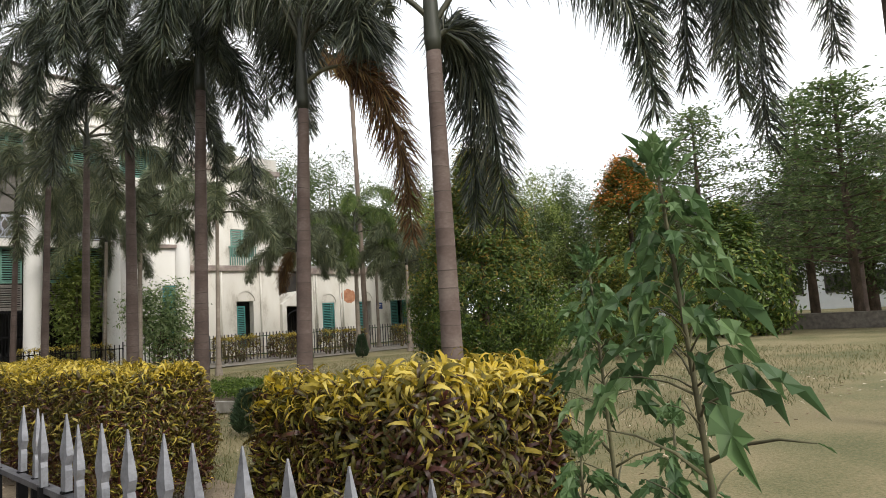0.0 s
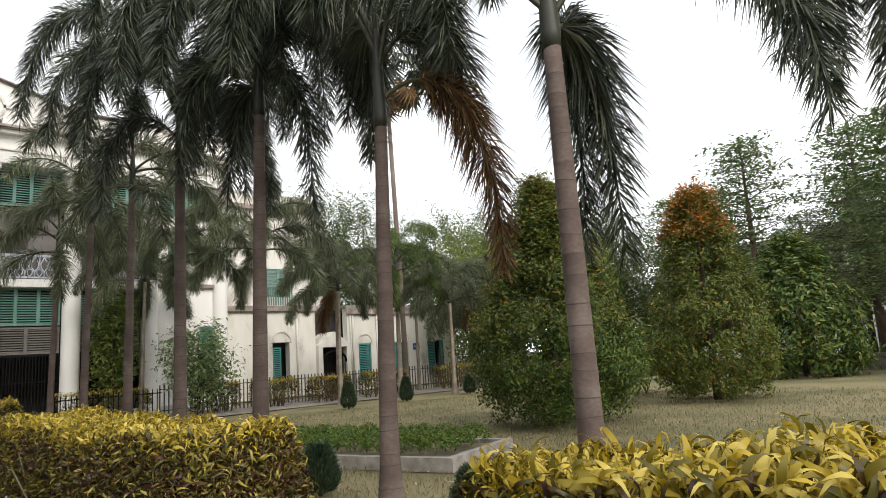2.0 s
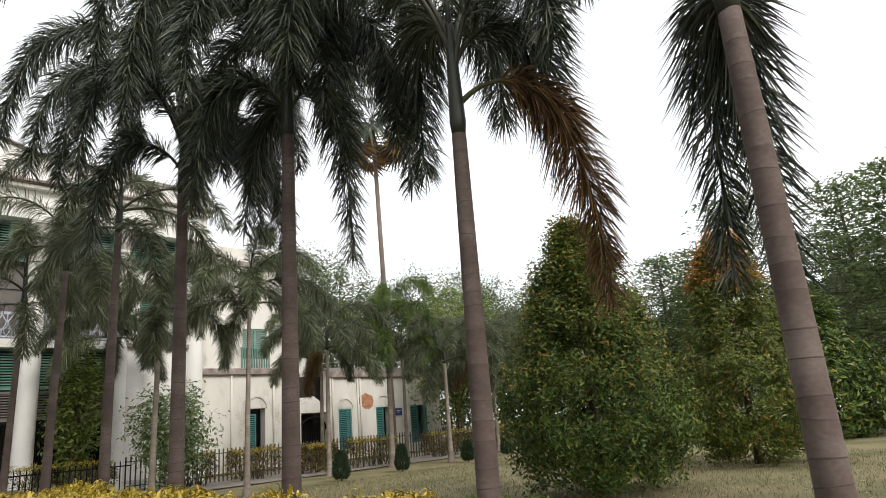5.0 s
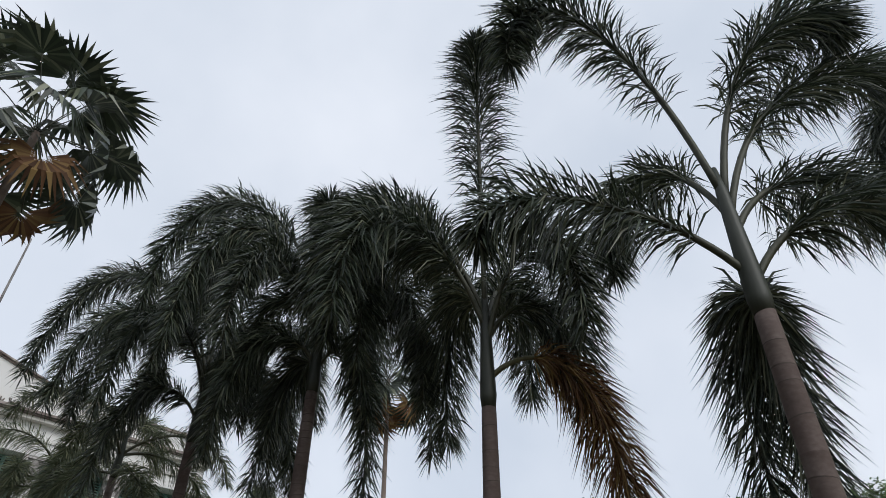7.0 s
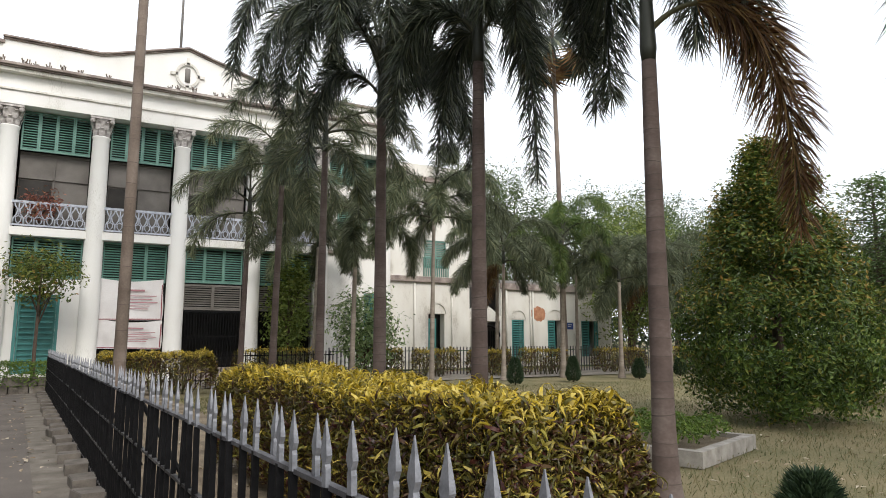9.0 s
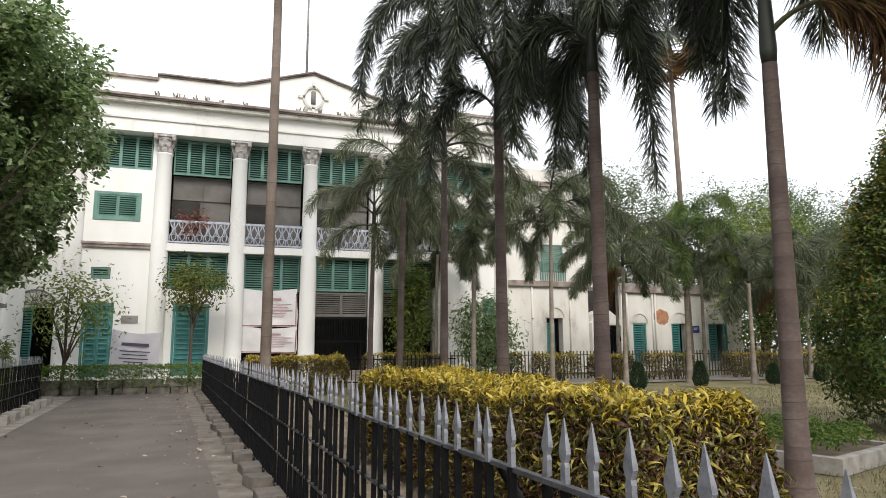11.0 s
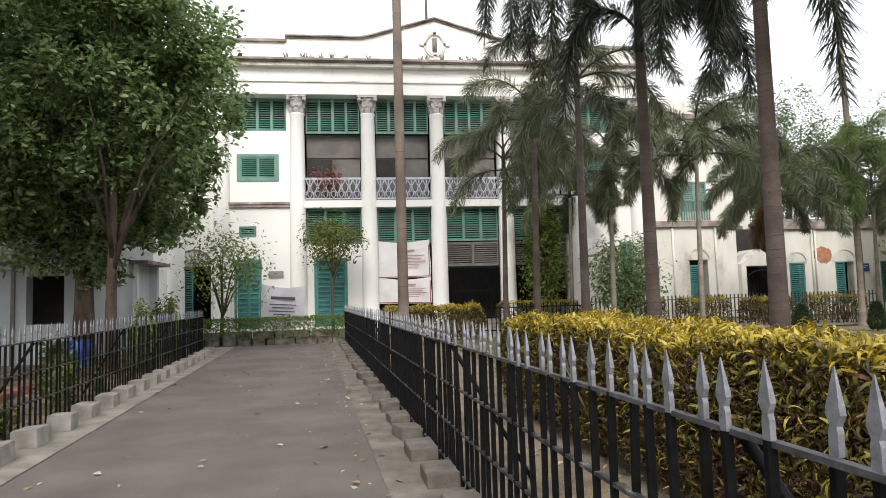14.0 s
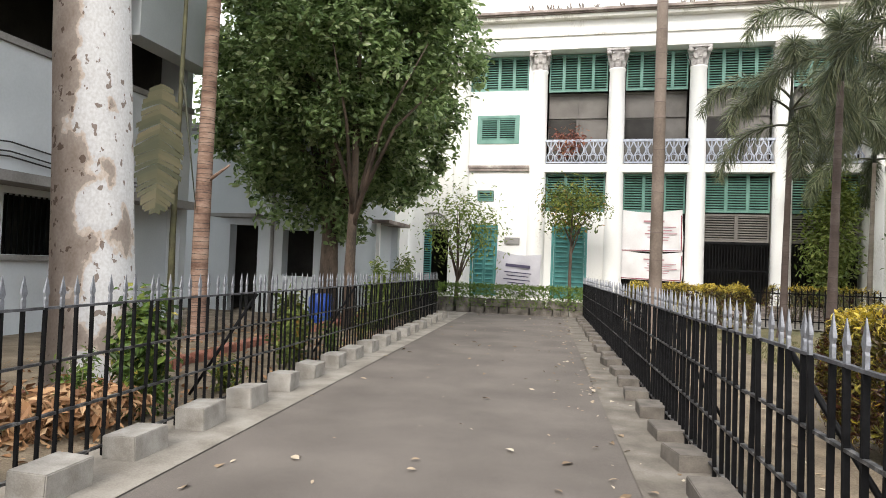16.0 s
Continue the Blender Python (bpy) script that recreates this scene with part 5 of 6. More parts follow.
bm.to_mesh(post_mesh)
bm.free()
post_mesh.materials.append(M_black)
for k in range(46):
    b = new("bar", post_mesh)
    b.parent, b.location = railing, (0.135 * k, 0, 0)

# ---- trees and shrubs ----


def tree(name, x, y, trunk_h, r, centre_z, radius, n, clumps, leaf, mat, label, seed, category="tree", group="", bark=None, limbs=7, lumps=0.2, shell=0.55, tmpl=None, extra=None, droop=0.2, base=0.0):
    """Tapered trunk, limbs into the crown and a crown of single leaves in clumps."""
    rg = np.random.default_rng(seed)
    t = empty(name, (x, y, base), label, category, group)
    bm = tube([(0, 0, 0), (rg.normal(0, 0.03), rg.normal(0, 0.03), trunk_h * 0.5), (0, 0, trunk_h), (0, 0, centre_z + radius[2] * 0.5)], [r * 1.25, r, r * 0.8, r * 0.15], 10)
    for k in range(limbs):
        a = 2.4 * k
        z = trunk_h * (0.75 + 0.3 * rg.random())
        e = Vector((math.cos(a) * radius[0] * 0.75, math.sin(a) * radius[1] * 0.75, centre_z + radius[2] * rg.uniform(-0.4, 0.5)))
        tube([(0, 0, z), (e.x * 0.4, e.y * 0.4, z + (e.z - z) * 0.6), e], [r * 0.5, r * 0.32, r * 0.08], 6, bm)
    part("trunk", bm, bark or M_bark, t, "brown branching trunk")
    p, out = crown_points(rg, n, clumps, (0, 0, centre_z), radius, lumps, shell)
    p[:, 2] = np.maximum(p[:, 2], 0.12 + 0.2 * rg.random(n))
    up = out * (1 - droop) + np.array([0, 0, 0.3 + droop])
    R = rotations(n, up, 0.55, rg)
    me = leaf_mesh("crown", p, R, leaf * (0.6 + 0.8 * rg.random(n)), tmpl or LEAF_SIMPLE, mat)
    c = new("crown", me)
    c.parent = t
    if extra:
        m2, n2, zmin = extra
        p, out = crown_points(rg, n2 * 4, clumps, (0, 0, centre_z), tuple(q * 1.03 for q in radius), lumps * 0.8, 0.85)
        p = p[p[:, 2] > zmin][:n2]
        R = rotations(len(p), np.tile((0, 0, 1.0), (len(p), 1)), 0.6, rg)
        c = new("new_foliage", leaf_mesh("new_foliage", p, R, leaf * (0.6 + 0.8 * rg.random(len(p))), tmpl or LEAF_SIMPLE, m2))
        c.parent = t
    return t


def cone_tree(name, x, y, h, r, n, leaf, mat, label, seed, extra=None):
    """A dense rounded pyramid of leaves down to the ground, on a short trunk."""
    rg = np.random.default_rng(seed)
    t = empty(name, (x, y, 0), label, "tree", "dense round-headed trees on the lawn")
    part("trunk", tube([(0, 0, 0), (0, 0, h * 0.45), (0.05, 0, h * 0.9)], [0.1, 0.07, 0.02], 8), M_bark, t)
    clumps = 420
    f = rg.random(clumps) ** 1.1
    zc = 0.16 + (h - 0.4) * f
    env = r * np.minimum(1.0, 1.22 * (1.01 - f) ** 0.6) * np.minimum(1, 0.8 + 1.2 * f) * (0.9 + 0.2 * rg.random(clumps))
    az = rg.random(clumps) * 6.283
    rr = env * (0.55 + 0.45 * rg.random(clumps) ** 0.5)
    cc = np.stack([rr * np.cos(az), rr * np.sin(az), zc], 1)
    pick = rg.integers(0, clumps, n)
    p = cc[pick] + np.clip(rg.normal(0, 0.115, (n, 3)), -0.2, 0.2) * (r / 1.4)
    p[:, 2] = np.maximum(p[:, 2], 0.08)
    out = p - np.array([0, 0, h * 0.35])
    out = out / np.linalg.norm(out, axis=1)[:, None] + np.array([0, 0, 0.35])
    R = rotations(n, out, 0.5, rg)
    c = new("crown", leaf_mesh("crown", p, R, leaf * (0.6 + 0.8 * rg.random(n)), LEAF_SIMPLE, mat))
    c.parent = t
    if extra:
        m2, n2, zf = extra
        sel = np.nonzero((zc > zf * h) & (rr > env * 0.7))[0]
        pick = rg.choice(sel, n2)
        p = cc[pick] * np.array([1.06, 1.06, 1.03]) + rg.normal(0, 0.11, (n2, 3)) * (r / 1.4)
        R = rotations(n2, np.tile((0, 0, 1.0), (n2, 1)), 0.6, rg)
        c = new("new_foliage", leaf_mesh("new_foliage", p, R, leaf * (0.6 + 0.8 * rg.random(n2)), LEAF_SIMPLE, m2))
        c.parent = t
    return t


# the paler upper leaves put light from above into the crown's colour
cone_tree("round_tree", 12.2, 10.0, 4.85, 1.5, 60000, 0.085, M_round, "dense dark green rounded tree on the lawn", 41, (M_roundtip, 8500, 0.35))
cone_tree("round_tree", 17.0, 9.3, 5.15, 1.35, 40000, 0.095, M_olive, "dense olive tree with an orange-red top", 42, (M_orange, 3300, 0.72))
cone_tree("round_tree", 25.0, 10.4, 4.7, 2.0, 14000, 0.19, M_round, "rounded green tree near the lawn edge", 43)
tree("creeper_tree", 8.35, 26.3, 1.6, 0.07, 2.6, (0.75, 0.7, 2.0), 4200, 90, 0.17, M_light, "narrow light green tree before the entrance", 44, droop=0.6)
tree("small_tree", 10.5, 24.2, 0.8, 0.06, 1.75, (1.25, 1.0, 1.35), 4600, 90, 0.15, M_mango, "dark bushy small tree before the white wall", 45)
tree("small_tree", 0.72, 25.4, 2.1, 0.05, 3.3, (1.05, 0.8, 0.75), 2600, 60, 0.13, M_olive, "small open-crowned tree before the green door", 46, lumps=0.24)
tree("small_tree", -2.65, 24.3, 0.9, 0.06, 2.5, (1.15, 0.9, 1.25), 1700, 60, 0.14, M_light, "sparse light green tree before the facade", 47, lumps=0.3, shell=0.4)
tree("balcony_shrub", 0.45, WALL - 0.1, 0.4, 0.025, 0.75, (0.55, 0.3, 0.55), 620, 30, 0.12, M_redleaf, "reddish shrub in a pot on the balcony", 48, "shrub", base=4.9, limbs=6, lumps=0.3)
tree("big_tree", -4.3, 18.2, 2.3, 0.2, 5.0, (2.7, 2.9, 3.0), 68000, 330, 0.14, M_mango, "large dense dark green tree beside the drive", 50, limbs=14, lumps=0.062, shell=0.62, droop=0.62, tmpl=LEAF_OVAL)
tree("big_tree", -6.4, 22.2, 2.2, 0.2, 6.0, (3.2, 2.8, 3.0), 9000, 120, 0.24, M_light, "tall light green tree behind the big tree", 51, lumps=0.2)
tree("big_tree", -3.0, 16.2, 2.4, 0.1, 5.9, (2.5, 2.2, 2.6), 34000, 230, 0.125, M_mango, "dark green tree overhanging the drive", 52, lumps=0.075, droop=0.62, tmpl=LEAF_OVAL)
# trees behind the wing and round the lawn
far = np.random.default_rng(60)
for k in range(9):
    x = 13 + 5.0 * k
    h = 11.2 + 2.4 * far.random()
    tree("distant_tree", x, 37 + 3 * far.random(), 3.0, 0.25, h * 0.62, (3.4, 3.0, h * 0.4), 15000, 170, 0.19, M_far, "tree crown showing over the wing roof", 60 + k, group="trees round the lawn", lumps=0.11)
for k in range(7):
    h = 8.0 + 2.4 * far.random()
    tree("distant_tree", 26.5 + 2.6 * k, 29.5 - 1.2 * k + far.normal(0, 1), 2.0, 0.2, h * 0.56, (2.6, 2.4, h * 0.44), 12000, 150, 0.165, M_far if k % 3 else M_light, "green tree beyond the end of the wing", 120 + k, group="trees round the lawn", lumps=0.11)
def layered_tree(x, y, h, r, seed):
    """A tiered conifer-like tree with airy level sprays."""
    rg = np.random.default_rng(seed)
    t = empty("layered_tree", (x, y, 0), "tall airy tree with tiers of level sprays", "tree", "tiered trees round the lawn")
    bm = tube([(0, 0, 0), (0, 0, h * 0.6), (0.1, 0, h)], [0.2, 0.11, 0.02], 8)
    pp = []
    for k in range(64):
        z = h * (0.24 + 0.74 * k / 64)
        a = 2.4 * k
        L = r * (1.05 - 0.85 * k / 64) * (0.7 + 0.4 * rg.random())
        e = np.array([math.cos(a) * L, math.sin(a) * L, z + 0.12 * L])
        tube([(0, 0, z - 0.1), tuple(e)], [0.035, 0.008], 5, bm)
        m = 95
        s = rg.uniform(0.35, 1.05, m)
        q = np.array([0, 0, z - 0.1])[None] * (1 - s[:, None]) + e[None] * s[:, None]
        pp.append(q + rg.normal(0, 1, (m, 3)) * np.array([0.24, 0.24, 0.045]) * (r / 2))
    p = np.concatenate(pp)
    part("trunk", bm, M_bark, t)
    R = rotations(len(p), np.tile((0, 0, 1.0), (len(p), 1)), 0.35, rg)
    c = new("crown", leaf_mesh("crown", p, R, 0.24 * (0.6 + 0.8 * rg.random(len(p))), LEAF_SIMPLE, M_tiers))
    c.parent = t
    return t


for k in range(14):
    a = k / 13
    x, y = 41 + 6 * math.sin(a * 3), 27 - 42 * a
    h = 5.6 + 1.8 * far.random() + (1.6 if a > 0.5 else 0)
    if k % 2 == 0:
        layered_tree(x - 4 + far.normal(0, 1.5), y, h * 1.45, 4.2, 200 + k)
        continue
    tree("distant_tree", x + far.normal(0, 1.5), y, 2.8, 0.28, h * 0.58, (3.4, 3.4, h * 0.42), 8000, 120, 0.27, M_far, "dark tree at the far side of the lawn", 80 + k, group="trees round the lawn", lumps=0.17)
for x, y, h, r, s in ((28.5, 7.5, 9.2, 3.4, 1), (32, 14.5, 10.6, 4.0, 2), (36, 20.5, 9.6, 4.0, 3), (30, 1.5, 10.6, 4.0, 4), (33.5, 10.5, 10.4, 4.2, 5), (34.5, 17.5, 9.2, 4.0, 6), (35, 5.0, 11.5, 4.2, 7), (26.5, 3.5, 9.2, 3.2, 8)):
    layered_tree(x, y, h, r, s)
tagged(part("low_wall", boxes((27.6, 28.0, -25, 24, 0, 0.55), (28.0, 36.6, 23.9, 24.2, 0, 0.55)), M_blockdark), "low dark wall at the edge of the lawn", "wall", kind="structure")
block = empty("distant_building", (56, 22, 0), "pale apartment block half hidden by trees", "building")
part("wall", boxes((0, 12, -18, 10, 0, 8.6)), M_greywall, block)
part("roof", boxes((-0.4, 12.4, -18.4, 10.4, 8.6, 8.9)), M_slab, block)
for z in (1.2, 3.9, 6.6):
    for k in range(8):
        w = part("window", boxes((-0.06, 0.02, -16 + 3.1 * k, -14.4 + 3.1 * k, z, z + 1.4)), M_dark, block)
back = empty("distant_building", (18, 44, 0), "white upper storey behind the wing", "building")
part("wall", boxes((0, 10, 0, 8, 0, 8.2)), M_oldwhite, back)
part("roof", boxes((-0.3, 10.3, -0.3, 8.3, 8.2, 8.5)), M_slab, back)

car = empty("parked_car", (40.5, 16.0, 0), "white car parked beyond the low wall under the trees", "car", rz=75)
bm = bmesh.new()
for (x0, x1, z0), (u0, u1, z1) in zip(((-2.0, 2.0, 0.25), (-2.05, 2.05, 0.55), (-1.95, 1.95, 0.85), (-1.6, 0.9, 0.88)), ((-2.05, 2.05, 0.55), (-1.95, 1.95, 0.85), (-1.9, 1.9, 0.88), (-1.2, 0.4, 1.42))):
    a = [bm.verts.new((x, y, z0)) for x, y in ((x0, -0.82), (x1, -0.82), (x1, 0.82), (x0, 0.82))]
    b = [bm.verts.new((x, y * (0.82 if z1 > 1 else 1), z1)) for x, y in ((u0, -0.82), (u1, -0.82), (u1, 0.82), (u0, 0.82))]
    for i in range(4):
        bm.faces.new((a[i], a[(i + 1) % 4], b[(i + 1) % 4], b[i]))
    bm.faces.new(b)
part("body", bm, M_white, car, "white painted body")
for y in (-0.79, 0.74):
    part("window", boxes((-1.2, -0.45, y, y + 0.05, 0.95, 1.3), (-0.38, 0.45, y, y + 0.05, 0.95, 1.3)), M_dark, car, "dark side windows")
for x in (-1.25, 1.25):
    for y in (-0.86, 0.68):
        w = part("wheel", lathe([(0.02, 0), (0.3, 0.0), (0.31, 0.03), (0.31, 0.15), (0.3, 0.18), (0.02, 0.18)], 16), M_black, car)
        w.matrix_basis = pose(x, y + 0.18, 0.31, 90, 0, 0)
# ---- the planter bed, small conifers, saplings ----
bed = empty("planter_bed", (7.6, 7.95, 0), "concrete-edged bed of low clipped box on the lawn", "planter", rz=19)
part("kerb", boxes((-0.02, 1.7, -0.12, 0.0, 0, 0.17), (1.58, 1.7, 0.0, 4.4, 0, 0.17), (-0.02, 0.1, 0.0, 4.4, 0, 0.17), (0.1, 1.58, 4.28, 4.4, 0, 0.17)), M_block, bed, "worn grey concrete kerb")
part("soil", boxes((0.1, 1.58, 0, 4.28, 0, 0.12)), M_soil, bed)
rg = np.random.default_rng(70)
pp, oo = [], []
for i in range(3):
    for j in range(9):
        c = np.array([0.36 + 0.48 * i, 0.3 + 0.46 * j, 0.22])
        d = rg.normal(0, 1, (420, 3))
        d /= np.linalg.norm(d, axis=1)[:, None]
        d[:, 2] = np.abs(d[:, 2])
        pp.append(c + d * np.array([0.25, 0.25, 0.2]) * (0.85 + 0.2 * rg.random((420, 1))))
        oo.append(d)
pp, oo = np.concatenate(pp), np.concatenate(oo)
bx = new("box_foliage", leaf_mesh("box_foliage", pp, rotations(len(pp), oo, 0.5, rg), 0.055 * (0.6 + 0.8 * rg.random(len(pp))), LEAF_SIMPLE, M_box))
bx.parent = bed


def small_conifer(x, y, h, r, seed):
    rg = np.random.default_rng(seed)
    t = empty("small_conifer", (x, y, 0), "small dark rounded conifer bush on the lawn", "shrub", "small conifers on the lawn")
    n = 5200
    f = rg.random(n)
    a = rg.random(n) * 6.283
    rr = r * np.minimum(1, (1.03 - f) ** 0.5) * np.minimum(1, 0.55 + 2 * f) * (0.55 + 0.5 * rg.random(n) ** 0.5)
    p = np.stack([rr * np.cos(a), rr * np.sin(a), 0.03 + h * f], 1)
    out = np.stack([np.cos(a), np.sin(a), np.full(n, 1.1)], 1)
    R = rotations(n, out, 0.35, rg)
    R = R[:, :, [0, 2, 1]]
    part("stem", tube([(0, 0, 0), (0, 0, h * 0.8)], [0.03, 0.008], 6), M_bark, t)
    c = new("foliage", leaf_mesh("foliage", p, R, 0.075 * (0.6 + 0.8 * rg.random(n)), (np.array([(0, 0, 0), (0.09, 0.4, 0), (-0.09, 0.4, 0), (0, 1.0, 0)]), [(0, 1, 3), (0, 3, 2)]), M_conifer))
    c.parent = t
    return t


small_conifer(6.0, 5.65, 0.44, 0.235, 1)
small_conifer(6.0, 8.15, 0.48, 0.22, 2)
small_conifer(13.4, 19.4, 0.75, 0.26, 3)
small_conifer(15.8, 19.6, 0.75, 0.24, 4)
small_conifer(18.8, 19.7, 0.65, 0.24, 5)
small_conifer(21.6, 20.4, 0.65, 0.24, 6)

LOBED = (np.array([(0, 0, 0), (0.16, 0.14, 0.03), (0.34, 0.30, 0.0), (0.17, 0.38, 0.03), (0.30, 0.58, -0.03), (0.14, 0.66, 0.02), (0, 1.0, -0.12), (-0.14, 0.66, 0.02), (-0.30, 0.58, -0.03), (-0.17, 0.38, 0.03), (-0.34, 0.30, 0.0), (-0.16, 0.14, 0.03), (0, 0.4, -0.03)]), [(12, i, i + 1) for i in range(0, 11)] + [(12, 11, 0)])


bm = tube([(0, 0, 0), (0.35, 0, 0.16), (0.7, 0, 0.22), (1, 0, 0.2)], [0.022, 0.016, 0.012, 0.007], 5)
branch_mesh = bpy.data.meshes.new("branch")
bm.to_mesh(branch_mesh)
bm.free()
branch_mesh.materials.append(M_stem)


def sapling(x, y, h, seed, leaves, twigs, bend):
    """A weedy sapling: bare arching twigs below, a drooping cluster of lobed leaves above."""
    rg = np.random.default_rng(seed)
    t = empty("weed_sapling", (x, y, 0), "tall weedy sapling with lobed grey-green leaves", "plant", "weedy saplings at the fence")
    at = lambda q: Vector((bend[0] * q * q, bend[1] * q * q, h * q))
    part("stem", tube([at(i / 8) for i in range(9)], [0.011 - 0.001 * i for i in range(9)], 7), M_stem, t)
    pp, dd, ss = [], [], []
    for k in range(leaves + twigs):
        low = k < twigs
        q = 0.35 + 0.40 * k / twigs if low else 0.70 + 0.30 * ((k - twigs) / leaves) ** 0.8
        a = 137.5 * k + rg.normal(0, 14)
        L = rg.uniform(0.09, 0.2) if low else (0.13 - 0.11 * (q - 0.7) / 0.3) * rg.uniform(0.7, 1.2)
        b = new("branch", branch_mesh)
        b.parent = t
        b.matrix_basis = Matrix.Translation(at(q)) @ pose(0, 0, 0, 0, -rg.uniform(0, 22) - (30 * (q - 0.7) / 0.3 if not low else 0), a) @ Matrix.Scale(L, 4)
        e = b.matrix_basis @ Vector((1, 0, 0.2))
        for j in range(1 if low else 2):
            ca, sa = math.cos(radians(a + 35 * j)), math.sin(radians(a + 35 * j))
            pp.append(tuple(e - Vector((ca, sa, 0)) * 0.03 * j))
            dd.append((ca, sa, rg.normal(-0.75, 0.3) if q < 0.95 else 1.4))
            ss.append(rg.uniform(0.02, 0.04) if low else rg.uniform(0.08, 0.14) * (1.15 - 0.6 * (q - 0.7) / 0.3))
    d = np.array(dd)
    d /= np.linalg.norm(d, axis=1)[:, None]
    z = np.array([0, 0, 1.0]) + rg.normal(0, 0.5, (len(d), 3))
    xx = np.cross(d, z)
    xx /= np.linalg.norm(xx, axis=1)[:, None]
    R = np.stack([xx, d, np.cross(xx, d)], 2)
    c = new("foliage", leaf_mesh("foliage", np.array(pp), R, np.array(ss), (LOBED[0] * np.array([0.62, 1, 1.6]), LOBED[1]), M_weed))
    c.parent = t
    return t


sapling(3.9, 1.57, 1.42, 1, 44, 16, (-0.03, 0.02))
sapling(3.46, 1.06, 1.56, 2, 48, 20, (-0.05, 0.05))
sapling(3.8, 1.35, 1.0, 3, 22, 14, (0.02, 0.0))
sapling(3.75, 1.6, 0.92, 4, 26, 10, (0.0, -0.02))

# ---- the left side: peeling trunks, palm trunk, banana leaf, modern building ----


def peel_tree(x, y, r, h, lean, seed, flare=0.45, fall=1.8):
    t = empty("peeling_tree", (x, y, 0), "thick tree trunk with peeling grey and cream bark", "tree", "peeling trunks behind the fence")
    bm = bmesh.new()
    n, seg = 40, 36
    rings = []
    for i in range(n + 1):
        z = h * i / n
        rr = r * (1.0 + flare * math.exp(-z * fall) - 0.05 * z / h * 4)
        rings.append([])
        for k in range(seg):
            a = 2 * math.pi * k / seg
            q = rr * (1 + 0.05 * noise.noise((math.cos(a) * 1.5 + seed, math.sin(a) * 1.5, z * 0.7)) + 0.012 * noise.noise((math.cos(a) * 6, math.sin(a) * 6, z * 4 + seed)))
            rings[-1].append(bm.verts.new((q * math.cos(a) + lean[0] * z / h, q * math.sin(a) + lean[1] * z / h, z - 0.05)))
    for a, b in zip(rings, rings[1:]):
        for k in range(seg):
            bm.faces.new((a[k], a[(k + 1) % seg], b[(k + 1) % seg], b[k])).smooth = True
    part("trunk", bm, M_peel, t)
    for k in range(4):
        a = 1.6 * k + seed
        q = Vector((lean[0], lean[1], h - 0.2))
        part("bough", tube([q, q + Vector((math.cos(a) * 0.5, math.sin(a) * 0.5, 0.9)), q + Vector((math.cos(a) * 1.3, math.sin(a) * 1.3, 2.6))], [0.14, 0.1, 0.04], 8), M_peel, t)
    return t


peel_tree(-2.68, 9.5, 0.32, 11.0, (-0.6, -0.1), 3)
peel_tree(-2.78, 7.96, 0.33, 11.0, (-0.8, 0.0), 9, 0.85, 1.1)
palm = empty("palm_tree", (-4.4, 13.5, 0), "palm with a scarred reddish trunk and upright green leaf stalks", "palm tree")
tb = trunk_mesh(5.6, 0.13, 0.10, 0.06, (0.05, 0.0), M_papaya, 0.07, 5)
part("trunk", tb, M_papaya, palm, "scarred reddish brown trunk").data.materials.append(M_ring)
for k in range(11):
    add_frond(palm, (0.05, 0, 5.55), 137.5 * k, 80 - 2 * (k % 5) * 3, 8 - 16 * (k % 4), 3.4, M_frondlight, 2, dense=0.8, leaf=0.42, bare=0.38)
part("stub", tube([(0.12, 0, 2.45), (0.5, -0.1, 2.65)], [0.03, 0.015], 6), M_papaya, palm, "broken stub on the trunk")


def banana_leaf(at, az, length, width, a0, a1, seed):
    """A leaf blade torn along its veins into strips that hang at different slants from the rib."""
    rg = np.random.default_rng(seed)
    vs, fs, p = [], [], Vector((0, 0, 0))
    N = 26
    for i in range(N):
        s = (i + 0.5) / N
        a = radians(a0 + (a1 - a0) * s)
        t = Vector((math.cos(a), 0, math.sin(a)))
        q = p + t * length / N * (0.97 if i % 4 == 3 else 1.0)
        for side in (1, -1):
            w = width * 0.5 * math.sin(math.pi * min(1, 0.08 + s * 0.92)) ** 0.5 * (0.86 + 0.2 * rg.random())
            down = Vector((0, side * w, -0.22 * w - 0.10 * w * (i // 4 % 3))) + t * w * (0.22 + 0.1 * rg.random())
            o = len(vs)
            for base in (p, q):
                vs += [tuple(base), tuple(base + down * 0.5 + Vector((0, 0, 0.03 * w))), tuple(base + down)]
            fs += [(o, o + 1, o + 4, o + 3), (o + 1, o + 2, o + 5, o + 4)]
        p = p + t * length / N
    ob = new("banana_leaf", array_mesh("banana_leaf", vs, fs, M_banana))
    ob.matrix_basis = pose(*at, 0, 0, az)
    return ob


